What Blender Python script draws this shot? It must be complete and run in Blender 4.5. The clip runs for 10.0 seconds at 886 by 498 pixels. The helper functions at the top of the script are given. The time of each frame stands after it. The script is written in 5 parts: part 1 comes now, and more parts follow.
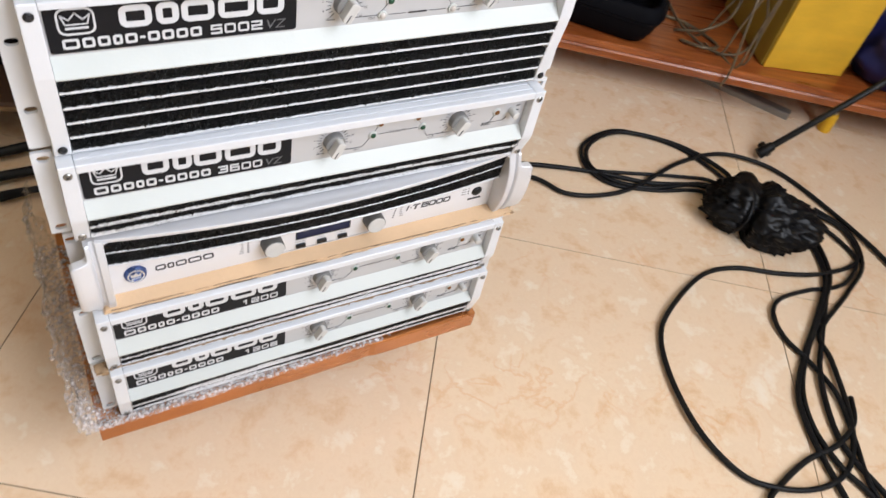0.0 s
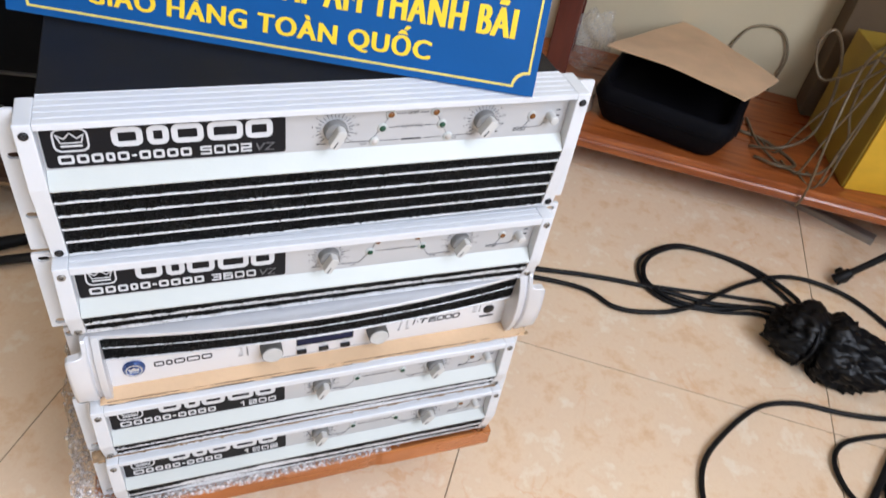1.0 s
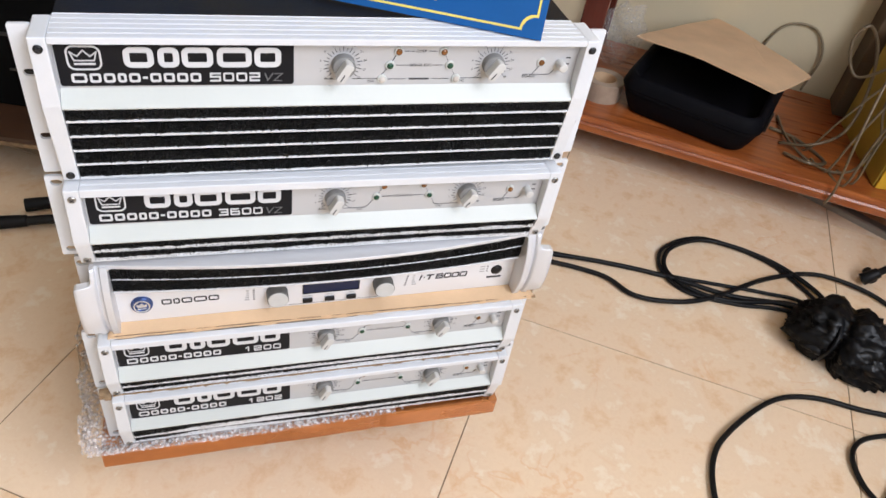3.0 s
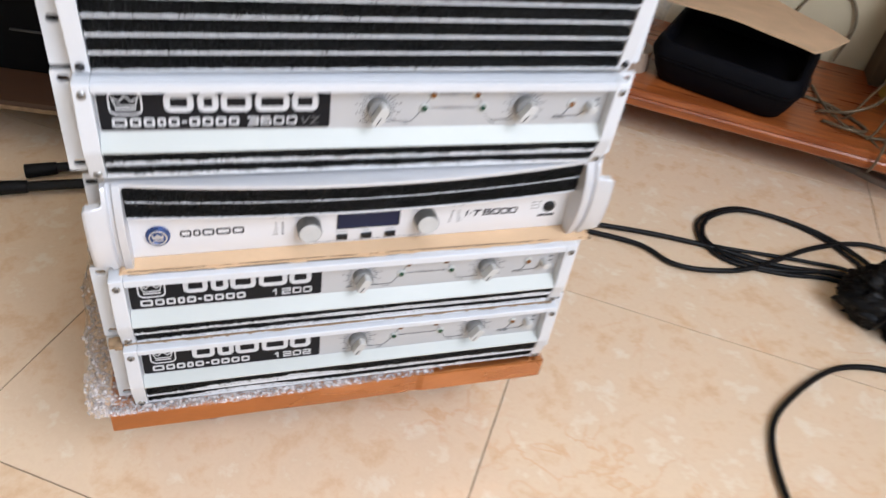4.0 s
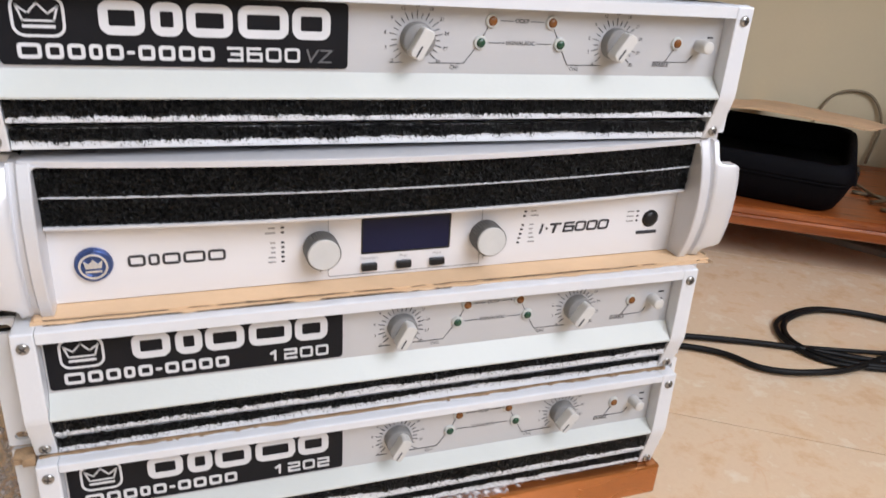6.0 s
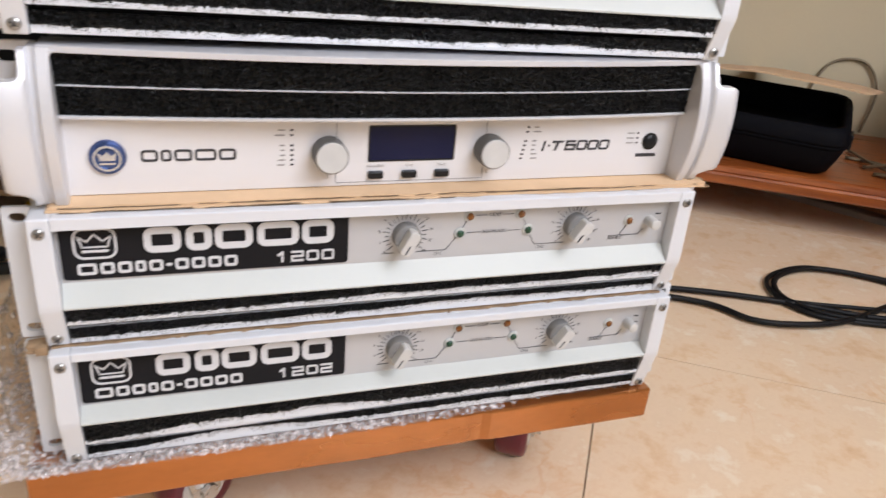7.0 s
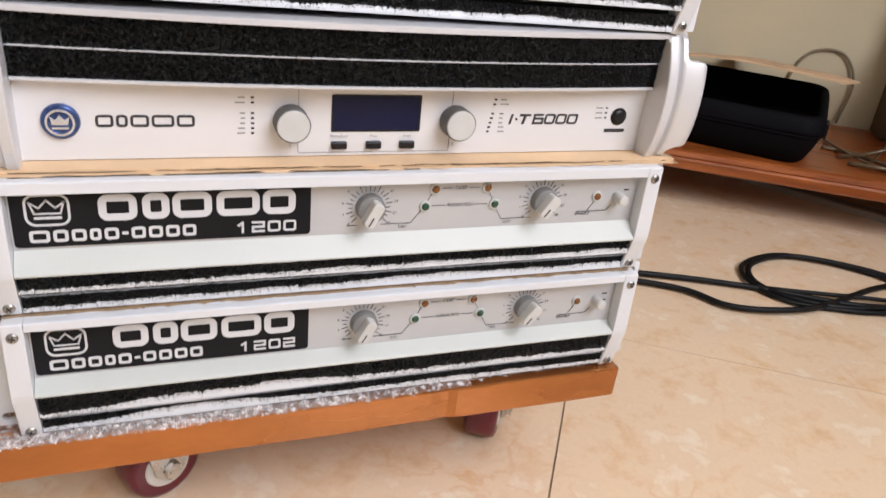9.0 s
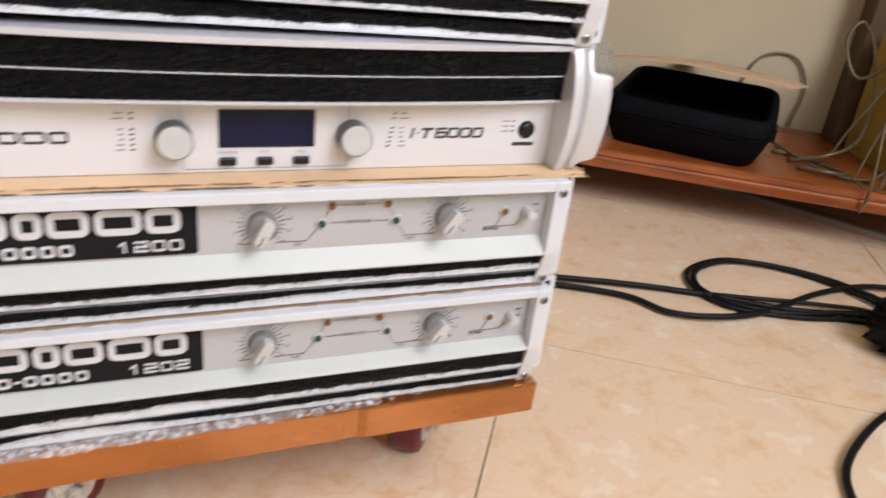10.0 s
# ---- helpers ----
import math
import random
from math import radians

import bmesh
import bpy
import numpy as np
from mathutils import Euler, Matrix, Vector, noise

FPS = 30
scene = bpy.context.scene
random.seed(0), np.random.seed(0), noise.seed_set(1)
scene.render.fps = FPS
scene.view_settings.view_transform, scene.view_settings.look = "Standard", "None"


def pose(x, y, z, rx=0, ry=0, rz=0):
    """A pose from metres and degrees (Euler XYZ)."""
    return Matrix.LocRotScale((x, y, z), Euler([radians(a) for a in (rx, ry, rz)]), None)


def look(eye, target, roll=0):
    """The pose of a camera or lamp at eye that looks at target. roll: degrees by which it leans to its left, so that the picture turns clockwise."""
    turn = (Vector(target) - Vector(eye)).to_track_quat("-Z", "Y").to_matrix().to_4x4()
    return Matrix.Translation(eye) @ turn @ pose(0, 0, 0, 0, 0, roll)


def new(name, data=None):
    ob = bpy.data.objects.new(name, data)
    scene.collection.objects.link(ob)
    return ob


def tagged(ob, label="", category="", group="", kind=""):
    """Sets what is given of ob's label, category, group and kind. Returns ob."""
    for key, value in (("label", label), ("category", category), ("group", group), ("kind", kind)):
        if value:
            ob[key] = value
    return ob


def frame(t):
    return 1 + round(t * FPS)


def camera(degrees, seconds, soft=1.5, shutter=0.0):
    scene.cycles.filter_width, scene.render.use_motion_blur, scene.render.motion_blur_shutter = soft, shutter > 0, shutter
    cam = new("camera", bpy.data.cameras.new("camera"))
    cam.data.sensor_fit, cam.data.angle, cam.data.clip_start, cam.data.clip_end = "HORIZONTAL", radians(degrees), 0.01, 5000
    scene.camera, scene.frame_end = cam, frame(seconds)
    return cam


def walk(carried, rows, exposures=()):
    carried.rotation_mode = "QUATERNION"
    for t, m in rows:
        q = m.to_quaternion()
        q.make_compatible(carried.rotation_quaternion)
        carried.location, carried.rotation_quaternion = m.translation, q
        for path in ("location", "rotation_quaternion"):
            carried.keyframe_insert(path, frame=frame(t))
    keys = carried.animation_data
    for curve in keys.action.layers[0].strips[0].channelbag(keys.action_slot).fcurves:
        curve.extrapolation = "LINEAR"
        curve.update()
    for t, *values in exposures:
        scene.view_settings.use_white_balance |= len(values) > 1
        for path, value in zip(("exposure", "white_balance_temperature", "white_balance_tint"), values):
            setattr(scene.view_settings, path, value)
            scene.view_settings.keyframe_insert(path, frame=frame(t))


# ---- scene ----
cam = camera(61.6, 10.0, 1.5, 0.4)
PATH = [
    (0, (-0.214, -0.482, 0.943), (0.626, 0.618, -0.5), 14.3),
    (0.2, (-0.189, -0.496, 0.942), (0.587, 0.648, -0.504), 14.2),
    (0.5, (-0.14, -0.502, 0.943), (0.571, 0.72, -0.472), 12.8),
    (0.7, (-0.12, -0.493, 0.968), (0.553, 0.774, -0.425), 11.7),
    (1, (-0.112, -0.491, 0.978), (0.526, 0.865, -0.346), 10.3),
    (1.5, (-0.1, -0.494, 0.971), (0.517, 0.907, -0.316), 10.7),
    (2, (-0.088, -0.506, 0.968), (0.508, 0.913, -0.309), 10.7),
    (2.5, (-0.092, -0.52, 0.96), (0.481, 0.898, -0.329), 10.5),
    (2.7, (-0.093, -0.531, 0.947), (0.468, 0.879, -0.356), 10.5),
    (3.8, (-0.105, -0.549, 0.889), (0.464, 0.847, -0.425), 9.8),
    (4, (-0.124, -0.524, 0.811), (0.442, 0.906, -0.468), 9.8),
    (4.2, (-0.134, -0.494, 0.696), (0.444, 1.02, -0.476), 8.6),
    (4.5, (-0.144, -0.448, 0.607), (0.433, 1.149, -0.449), 6.2),
    (5, (-0.164, -0.417, 0.553), (0.408, 1.304, -0.29), 2.6),
    (5.5, (-0.14, -0.41, 0.567), (0.438, 1.33, -0.232), 2.6),
    (5.7, (-0.123, -0.409, 0.565), (0.476, 1.328, -0.226), 2.9),
    (6.8, (-0.119, -0.439, 0.517), (0.542, 1.26, -0.305), 5.1),
    (7, (-0.135, -0.441, 0.515), (0.507, 1.258, -0.323), 5.3),
    (7.5, (-0.153, -0.443, 0.521), (0.455, 1.261, -0.331), 5.2),
    (8, (-0.151, -0.442, 0.523), (0.459, 1.263, -0.327), 4.8),
    (8.5, (-0.119, -0.435, 0.526), (0.524, 1.26, -0.319), 4.8),
    (9, (-0.121, -0.446, 0.501), (0.56, 1.231, -0.35), 6.3),
    (9.5, (-0.134, -0.454, 0.495), (0.549, 1.215, -0.37), 6.9),
    (10, (-0.063, -0.447, 0.513), (0.67, 1.209, -0.337), 6.8),
]
BALANCE = [(0.0, 0.0, 6350, 11), (0.5, 0.0, 5950, 11), (1.5, -0.04, 6150, 12), (2.5, 0.0, 6400, 12), (4.0, 0.0, 6050, 11), (4.6, 0.0, 6100, 12), (5.5, -0.08, 6250, 13), (7.0, -0.04, 6450, 14), (10.0, -0.02, 6550, 14)]
walk(cam, [(t, look(eye, target, roll)) for t, eye, target, roll in PATH], BALANCE)

# ---- world and light ----
ROOM = Matrix.Rotation(radians(-33.5), 4, "Z")   # the room stands turned against the stack


def room(u, v, z=0.0):
    return ROOM @ Vector((u, v, z))


world = bpy.data.worlds.new("world")
scene.world = world
world.use_nodes = True
wn = world.node_tree
sky = wn.nodes.new("ShaderNodeTexSky")
sky.sky_type, sky.sun_disc = "NISHITA", False
sky.sun_elevation, sky.sun_rotation = radians(50), radians(120)
wn.nodes["Background"].inputs["Strength"].default_value = 0.1
wn.links.new(sky.outputs["Color"], wn.nodes["Background"].inputs["Color"])


def window_light(name, at, towards, w, h, watts, colour):
    lamp = bpy.data.lights.new(name, "AREA")
    lamp.shape, lamp.size, lamp.size_y, lamp.energy, lamp.color = "RECTANGLE", w, h, watts, colour
    ob = new(name, lamp)
    ob.matrix_world = look(at, towards)
    return ob


WIN_R = (1.78, -1.15, 2.25)      # the wide window beside the stack
WIN_B = (0.3, -3.98, 1.45)      # unseen doorway added behind the walk for a weak fill
window_light("window_light", room(*WIN_R), room(0, -0.95, 1.95), 2.0, 1.8, 143, (0.885, 0.925, 1.0))
window_light("door_fill", room(*WIN_B), room(0.3, 0, 0.9), 1.6, 2.0, 4, (0.85, 0.915, 1.0))


# ---- materials ----
def surface(name, base, rough=0.5, metal=0.0, vary=0.12, size=12.0, grain=0.08, grain_size=180.0, stretch=(1, 1, 1),
            second=None, second_at=0.55, gloss_vary=0.1, coat=0.0, random_tint=0.0, spec=0.5):
    m = bpy.data.materials.new(name)
    m.use_nodes = True
    t = m.node_tree
    p = t.nodes["Principled BSDF"]
    tc = t.nodes.new("ShaderNodeTexCoord")
    mp = t.nodes.new("ShaderNodeMapping")
    mp.inputs["Scale"].default_value = stretch
    t.links.new(tc.outputs["Object"], mp.inputs["Vector"])
    big = t.nodes.new("ShaderNodeTexNoise")
    big.inputs["Scale"].default_value, big.inputs["Detail"].default_value = size, 5
    fine = t.nodes.new("ShaderNodeTexNoise")
    fine.inputs["Scale"].default_value, fine.inputs["Detail"].default_value = grain_size, 3
    t.links.new(mp.outputs[0], big.inputs["Vector"])
    t.links.new(mp.outputs[0], fine.inputs["Vector"])
    ramp = t.nodes.new("ShaderNodeValToRGB")
    lo = second if second else tuple(c * (1 - vary) for c in base)
    hi = tuple(min(1.0, c * (1 + vary * 0.6)) for c in base)
    ramp.color_ramp.elements[0].color, ramp.color_ramp.elements[1].color = (*lo, 1), (*hi, 1)
    ramp.color_ramp.elements[0].position, ramp.color_ramp.elements[1].position = second_at - 0.25, second_at + 0.2
    t.links.new(big.outputs["Fac"], ramp.inputs["Fac"])
    mix = t.nodes.new("ShaderNodeMix")
    mix.data_type, mix.blend_type = "RGBA", "MULTIPLY"
    mix.inputs["Factor"].default_value = min(1.0, vary * 2.0)
    t.links.new(ramp.outputs["Color"], mix.inputs["A"])
    t.links.new(fine.outputs["Fac"], mix.inputs["B"])
    bright = t.nodes.new("ShaderNodeMix")
    bright.data_type, bright.blend_type = "RGBA", "MIX"
    bright.inputs["Factor"].default_value = 0.75
    t.links.new(mix.outputs["Result"], bright.inputs["A"])
    t.links.new(ramp.outputs["Color"], bright.inputs["B"])
    out = bright.outputs["Result"]
    if random_tint:
        info = t.nodes.new("ShaderNodeObjectInfo")
        hsv = t.nodes.new("ShaderNodeHueSaturation")
        mr = t.nodes.new("ShaderNodeMapRange")
        mr.inputs["To Min"].default_value, mr.inputs["To Max"].default_value = 1 - random_tint, 1 + random_tint
        t.links.new(info.outputs["Random"], mr.inputs["Value"])
        t.links.new(mr.outputs["Result"], hsv.inputs["Value"])
        t.links.new(out, hsv.inputs["Color"])
        out = hsv.outputs["Color"]
    t.links.new(out, p.inputs["Base Color"])
    rr = t.nodes.new("ShaderNodeMapRange")
    rr.inputs["To Min"].default_value, rr.inputs["To Max"].default_value = max(0.03, rough - gloss_vary), min(1, rough + gloss_vary)
    t.links.new(big.outputs["Fac"], rr.inputs["Value"])
    t.links.new(rr.outputs["Result"], p.inputs["Roughness"])
    p.inputs["Metallic"].default_value = metal
    p.inputs["Specular IOR Level"].default_value = spec
    p.inputs["Coat Weight"].default_value = coat
    p.inputs["Coat Roughness"].default_value = 0.15
    if grain:
        b = t.nodes.new("ShaderNodeBump")
        b.inputs["Strength"].default_value, b.inputs["Distance"].default_value = grain, 0.002
        t.links.new(fine.outputs["Fac"], b.inputs["Height"])
        t.links.new(b.outputs["Normal"], p.inputs["Normal"])
    return m


WHITE_METAL = surface("white_metal", (0.66, 0.675, 0.70), 0.38, 0.1, 0.04, 9, 0.05, 400)
PANEL = surface("brushed_panel", (0.50, 0.505, 0.515), 0.42, 0.25, 0.05, 6, 0.06, 300, (0.3, 1, 6))
SILL = surface("pale_sill", (0.50, 0.515, 0.485), 0.52, 0.05, 0.04, 9, 0.05, 400)
SILVER = surface("silver_paint", (0.64, 0.64, 0.655), 0.36, 0.3, 0.05, 8, 0.05, 500)
FASCIA = surface("satin_fascia", (0.74, 0.74, 0.755), 0.34, 0.25, 0.04, 8, 0.05, 500, (0.3, 1, 5))
CHASSIS = surface("black_chassis", (0.009, 0.0095, 0.012), 0.5, 0.0, 0.3, 15, 0.15, 600, spec=0.22)
BLACK_PLATE = surface("black_plate", (0.010, 0.010, 0.012), 0.45, 0.0, 0.2, 20, 0.05, 500, spec=0.14)
PRINT_WHITE = surface("white_print", (0.60, 0.60, 0.61), 0.5, 0.0, 0.05, 40, 0.0)
PRINT_GREY = surface("grey_print", (0.12, 0.12, 0.125), 0.5, 0.0, 0.1, 40, 0.0)
PRINT_DARK = surface("dark_print", (0.03, 0.03, 0.035), 0.5, 0.0, 0.1, 40, 0.0)
KNOB = surface("knob_plastic", (0.53, 0.52, 0.495), 0.4, 0.0, 0.06, 60, 0.04, 400)
# grey knob body, its colour darkened for the shade on it
KNOB_SHADED = surface("knob_side_shaded", (0.20, 0.197, 0.19), 0.5, 0.0, 0.1, 60, 0.1, 500)
KNOB_RIBS = surface("knob_dark_ribs", (0.10, 0.098, 0.092), 0.5, 0.0, 0.1, 60, 0.1, 500)
SCREW_STEEL = surface("screw_steel", (0.40, 0.39, 0.37), 0.3, 0.9, 0.2, 60, 0.05, 300)
STEEL = surface("zinc_steel", (0.62, 0.61, 0.58), 0.28, 0.9, 0.15, 60, 0.05, 300)
AMBER = surface("amber_lens", (0.20, 0.075, 0.018), 0.2, 0.0, 0.2, 100, 0.0)
GREEN = surface("green_lens", (0.018, 0.065, 0.035), 0.2, 0.0, 0.2, 100, 0.0)
CLEARLENS = surface("pale_lens", (0.55, 0.50, 0.45), 0.15, 0.0, 0.2, 100, 0.0)
SCREEN = surface("display_glass", (0.008, 0.011, 0.040), 0.16, 0.0, 0.1, 30, 0.0, spec=0.2)
BLUE_METAL = surface("blue_badge", (0.06, 0.10, 0.26), 0.3, 0.7, 0.15, 80, 0.0)
CHROME = surface("chrome", (0.62, 0.66, 0.72), 0.22, 0.75, 0.05, 80, 0.0)
BLACK_PLASTIC = surface("black_plastic", (0.009, 0.009, 0.0095), 0.35, 0.0, 0.2, 40, 0.08, 400, spec=0.3)
RUBBER = surface("cable_rubber", (0.006, 0.006, 0.007), 0.5, 0.0, 0.25, 30, 0.1, 400, spec=0.22)
CARD = surface("corrugated_card", (0.70, 0.48, 0.29), 0.85, 0.0, 0.12, 14, 0.2, 250, random_tint=0.05)
# brown for the shade in card creases and behind the file box
CARD_SHADE = surface("card_shade_brown", (0.13, 0.085, 0.045), 0.8, 0.0, 0.25, 10, 0.2, 200)
CARD_CUT = surface("card_cut_edge", (0.38, 0.25, 0.14), 0.95, 0.0, 0.4, 120, 0.5, 500)
COPPER_WOOD = surface("copper_brown_laminate", (0.56, 0.215, 0.065), 0.30, 0.85, 0.3, 5, 0.10, 90, (1, 1, 2.5), gloss_vary=0.16, coat=0.2)
MAROON = surface("maroon_polyurethane", (0.14, 0.012, 0.025), 0.35, 0.0, 0.25, 40, 0.05, 300)
HUB_WHITE = surface("wheel_hub_plastic", (0.62, 0.60, 0.56), 0.45, 0.0, 0.1, 50, 0.05, 300)
SIGN_BLUE = surface("blue_sign_vinyl", (0.007, 0.082, 0.27), 0.45, 0.0, 0.1, 8, 0.03, 300, spec=0.2)
SIGN_YELLOW = surface("yellow_sign_vinyl", (0.86, 0.60, 0.02), 0.45, 0.0, 0.06, 30, 0.0)
SIGN_LINE = surface("pale_yellow_line", (0.70, 0.58, 0.12), 0.45, 0.0, 0.06, 30, 0.0)
WOOD_RED = surface("varnished_wood", (0.42, 0.12, 0.026), 0.3, 0.0, 0.35, 5, 0.1, 60, (1.2, 14, 14), second=(0.20, 0.045, 0.012), coat=0.25)
WOOD_DARK = surface("dark_red_wood", (0.10, 0.016, 0.009), 0.32, 0.0, 0.3, 5, 0.1, 60, (12, 12, 1.5), coat=0.2)
CASE_BLACK = surface("black_fabric_case", (0.0035, 0.0035, 0.0055), 0.7, 0.0, 0.25, 20, 0.3, 700, spec=0.1)
BAG_BLACK = surface("black_bag_film", (0.006, 0.006, 0.007), 0.38, 0.0, 0.3, 25, 0.12, 90, spec=0.22)
FILE_LIT = surface("file_board_lit", (0.80, 0.47, 0.03), 0.55, 0.0, 0.14, 9, 0.06, 90, (1, 1, 3))
FILE_SHADED = surface("file_board_shaded", (0.42, 0.28, 0.03), 0.6, 0.0, 0.2, 9, 0.06, 120)
BLUE_CLOTH = surface("dark_blue_plastic", (0.012, 0.016, 0.11), 0.45, 0.0, 0.25, 15, 0.1, 150)
WALL_LOOP_SHADE = surface("wall_loop_shade", (0.30, 0.24, 0.15), 0.6, 0.0, 0.15, 40, 0.0)
WIRE_GREY = surface("grey_wire", (0.17, 0.125, 0.075), 0.3, 0.2, 0.15, 40, 0.0)
DIM_METAL = surface("dim_grey_metal", (0.10, 0.098, 0.095), 0.45, 0.6, 0.3, 20, 0.08, 200)
GREY_BAR = surface("dull_aluminium", (0.36, 0.34, 0.31), 0.42, 0.5, 0.15, 12, 0.08, 200)
YELLOW_FOOT = surface("yellow_plastic", (0.75, 0.42, 0.01), 0.45, 0.0, 0.1, 40, 0.05)
TAPE = surface("tape_roll", (0.42, 0.32, 0.24), 0.4, 0.0, 0.15, 40, 0.05)
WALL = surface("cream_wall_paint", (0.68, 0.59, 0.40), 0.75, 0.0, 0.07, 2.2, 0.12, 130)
CEIL = surface("white_ceiling_paint", (0.80, 0.79, 0.76), 0.8, 0.0, 0.05, 2, 0.1, 130)
GROUT = surface("tile_grout", (0.30, 0.21, 0.135), 0.9, 0.0, 0.25, 40, 0.3, 300)
RACK_BLACK = surface("matt_black_rack", (0.004, 0.004, 0.0045), 0.75, 0.0, 0.3, 15, 0.1, 400, spec=0.1)
SKIRT = surface("brown_timber", (0.075, 0.035, 0.018), 0.5, 0.0, 0.25, 8, 0.1, 80, (1, 8, 8))


def foam_material():
    m = bpy.data.materials.new("open_cell_foam")
    m.use_nodes = True
    t = m.node_tree
    p = t.nodes["Principled BSDF"]
    tc = t.nodes.new("ShaderNodeTexCoord")
    v = t.nodes.new("ShaderNodeTexVoronoi")
    v.feature = "DISTANCE_TO_EDGE"
    v.inputs["Scale"].default_value = 300
    n = t.nodes.new("ShaderNodeTexNoise")
    n.inputs["Scale"].default_value, n.inputs["Detail"].default_value = 700, 3
    warp = t.nodes.new("ShaderNodeMix")
    warp.data_type = "RGBA"
    warp.inputs["Factor"].default_value = 0.002
    t.links.new(tc.outputs["Object"], n.inputs["Vector"])
    t.links.new(tc.outputs["Object"], warp.inputs["A"])
    t.links.new(n.outputs["Color"], warp.inputs["B"])
    t.links.new(warp.outputs["Result"], v.inputs["Vector"])
    r = t.nodes.new("ShaderNodeValToRGB")           # bright cell walls; shade in the hollows put into the colour
    r.color_ramp.elements[0].color, r.color_ramp.elements[1].color = (0.012, 0.012, 0.0125, 1), (0.0008, 0.0012, 0.0014, 1)
    r.color_ramp.elements[0].position, r.color_ramp.elements[1].position = 0.02, 0.14
    t.links.new(v.outputs["Distance"], r.inputs["Fac"])
    t.links.new(r.outputs["Color"], p.inputs["Base Color"])
    p.inputs["Roughness"].default_value = 0.3
    p.inputs["Specular IOR Level"].default_value = 0.42
    add = t.nodes.new("ShaderNodeMath")
    add.operation = "MULTIPLY_ADD"
    add.inputs[1].default_value = -6.0
    t.links.new(v.outputs["Distance"], add.inputs[0])
    t.links.new(n.outputs["Fac"], add.inputs[2])
    b = t.nodes.new("ShaderNodeBump")
    b.inputs["Strength"].default_value, b.inputs["Distance"].default_value = 1.0, 0.0026
    t.links.new(add.outputs[0], b.inputs["Height"])
    t.links.new(b.outputs["Normal"], p.inputs["Normal"])
    return m


def tile_material():
    m = bpy.data.materials.new("marbled_floor_tile")
    m.use_nodes = True
    t = m.node_tree
    p = t.nodes["Principled BSDF"]
    tc = t.nodes.new("ShaderNodeTexCoord")
    info = t.nodes.new("ShaderNodeObjectInfo")
    off = t.nodes.new("ShaderNodeVectorMath")
    off.operation = "MULTIPLY_ADD"
    comb = t.nodes.new("ShaderNodeCombineXYZ")
    for k in range(3):
        t.links.new(info.outputs["Random"], comb.inputs[k])
    t.links.new(comb.outputs[0], off.inputs[0])
    off.inputs[1].default_value = (37, 53, 11)
    t.links.new(tc.outputs["Object"], off.inputs[2])
    warp = t.nodes.new("ShaderNodeTexNoise")
    warp.inputs["Scale"].default_value, warp.inputs["Detail"].default_value = 3.2, 4
    t.links.new(off.outputs[0], warp.inputs["Vector"])
    mixv = t.nodes.new("ShaderNodeMix")
    mixv.data_type = "RGBA"
    mixv.inputs["Factor"].default_value = 0.06
    t.links.new(off.outputs[0], mixv.inputs["A"])
    t.links.new(warp.outputs["Color"], mixv.inputs["B"])
    cloud = t.nodes.new("ShaderNodeTexNoise")
    cloud.inputs["Scale"].default_value, cloud.inputs["Detail"].default_value, cloud.inputs["Roughness"].default_value = 21, 9, 0.66
    t.links.new(mixv.outputs["Result"], cloud.inputs["Vector"])
    r = t.nodes.new("ShaderNodeValToRGB")
    e = r.color_ramp.elements
    e[0].position, e[0].color = 0.28, (0.71, 0.465, 0.275, 1)
    e[1].position, e[1].color = 0.72, (0.86, 0.735, 0.59, 1)
    for pos, col in ((0.40, (0.78, 0.56, 0.365, 1)), (0.49, (0.82, 0.63, 0.445, 1)), (0.56, (0.80, 0.605, 0.42, 1)), (0.62, (0.84, 0.685, 0.515, 1))):
        e.new(pos).color = col
    t.links.new(cloud.outputs["Fac"], r.inputs["Fac"])
    vein = t.nodes.new("ShaderNodeTexNoise")
    vein.inputs["Scale"].default_value, vein.inputs["Detail"].default_value, vein.inputs["Distortion"].default_value = 13.0, 9, 0.5
    t.links.new(off.outputs[0], vein.inputs["Vector"])
    vr = t.nodes.new("ShaderNodeValToRGB")
    ve = vr.color_ramp.elements
    ve[0].position, ve[0].color = 0.475, (0, 0, 0, 1)
    ve[1].position, ve[1].color = 0.535, (0, 0, 0, 1)
    ve.new(0.503).color = (0.42, 0.42, 0.42, 1)
    t.links.new(vein.outputs["Fac"], vr.inputs["Fac"])
    patch = t.nodes.new("ShaderNodeTexNoise")
    patch.inputs["Scale"].default_value = 4.0
    t.links.new(off.outputs[0], patch.inputs["Vector"])
    pr = t.nodes.new("ShaderNodeMapRange")
    pr.inputs["From Min"].default_value, pr.inputs["From Max"].default_value = 0.5, 0.68
    t.links.new(patch.outputs["Fac"], pr.inputs["Value"])
    vm = t.nodes.new("ShaderNodeMath")
    vm.operation = "MULTIPLY"
    t.links.new(vr.outputs["Color"], vm.inputs[0])
    t.links.new(pr.outputs["Result"], vm.inputs[1])
    mix = t.nodes.new("ShaderNodeMix")
    mix.data_type = "RGBA"
    t.links.new(vm.outputs[0], mix.inputs["Factor"])
    t.links.new(r.outputs["Color"], mix.inputs["A"])
    mix.inputs["B"].default_value = (0.72, 0.36, 0.15, 1)
    t.links.new(mix.outputs["Result"], p.inputs["Base Color"])
    p.inputs["Roughness"].default_value = 0.14
    p.inputs["Specular IOR Level"].default_value = 0.5
    b = t.nodes.new("ShaderNodeBump")
    b.inputs["Strength"].default_value, b.inputs["Distance"].default_value = 0.03, 0.002
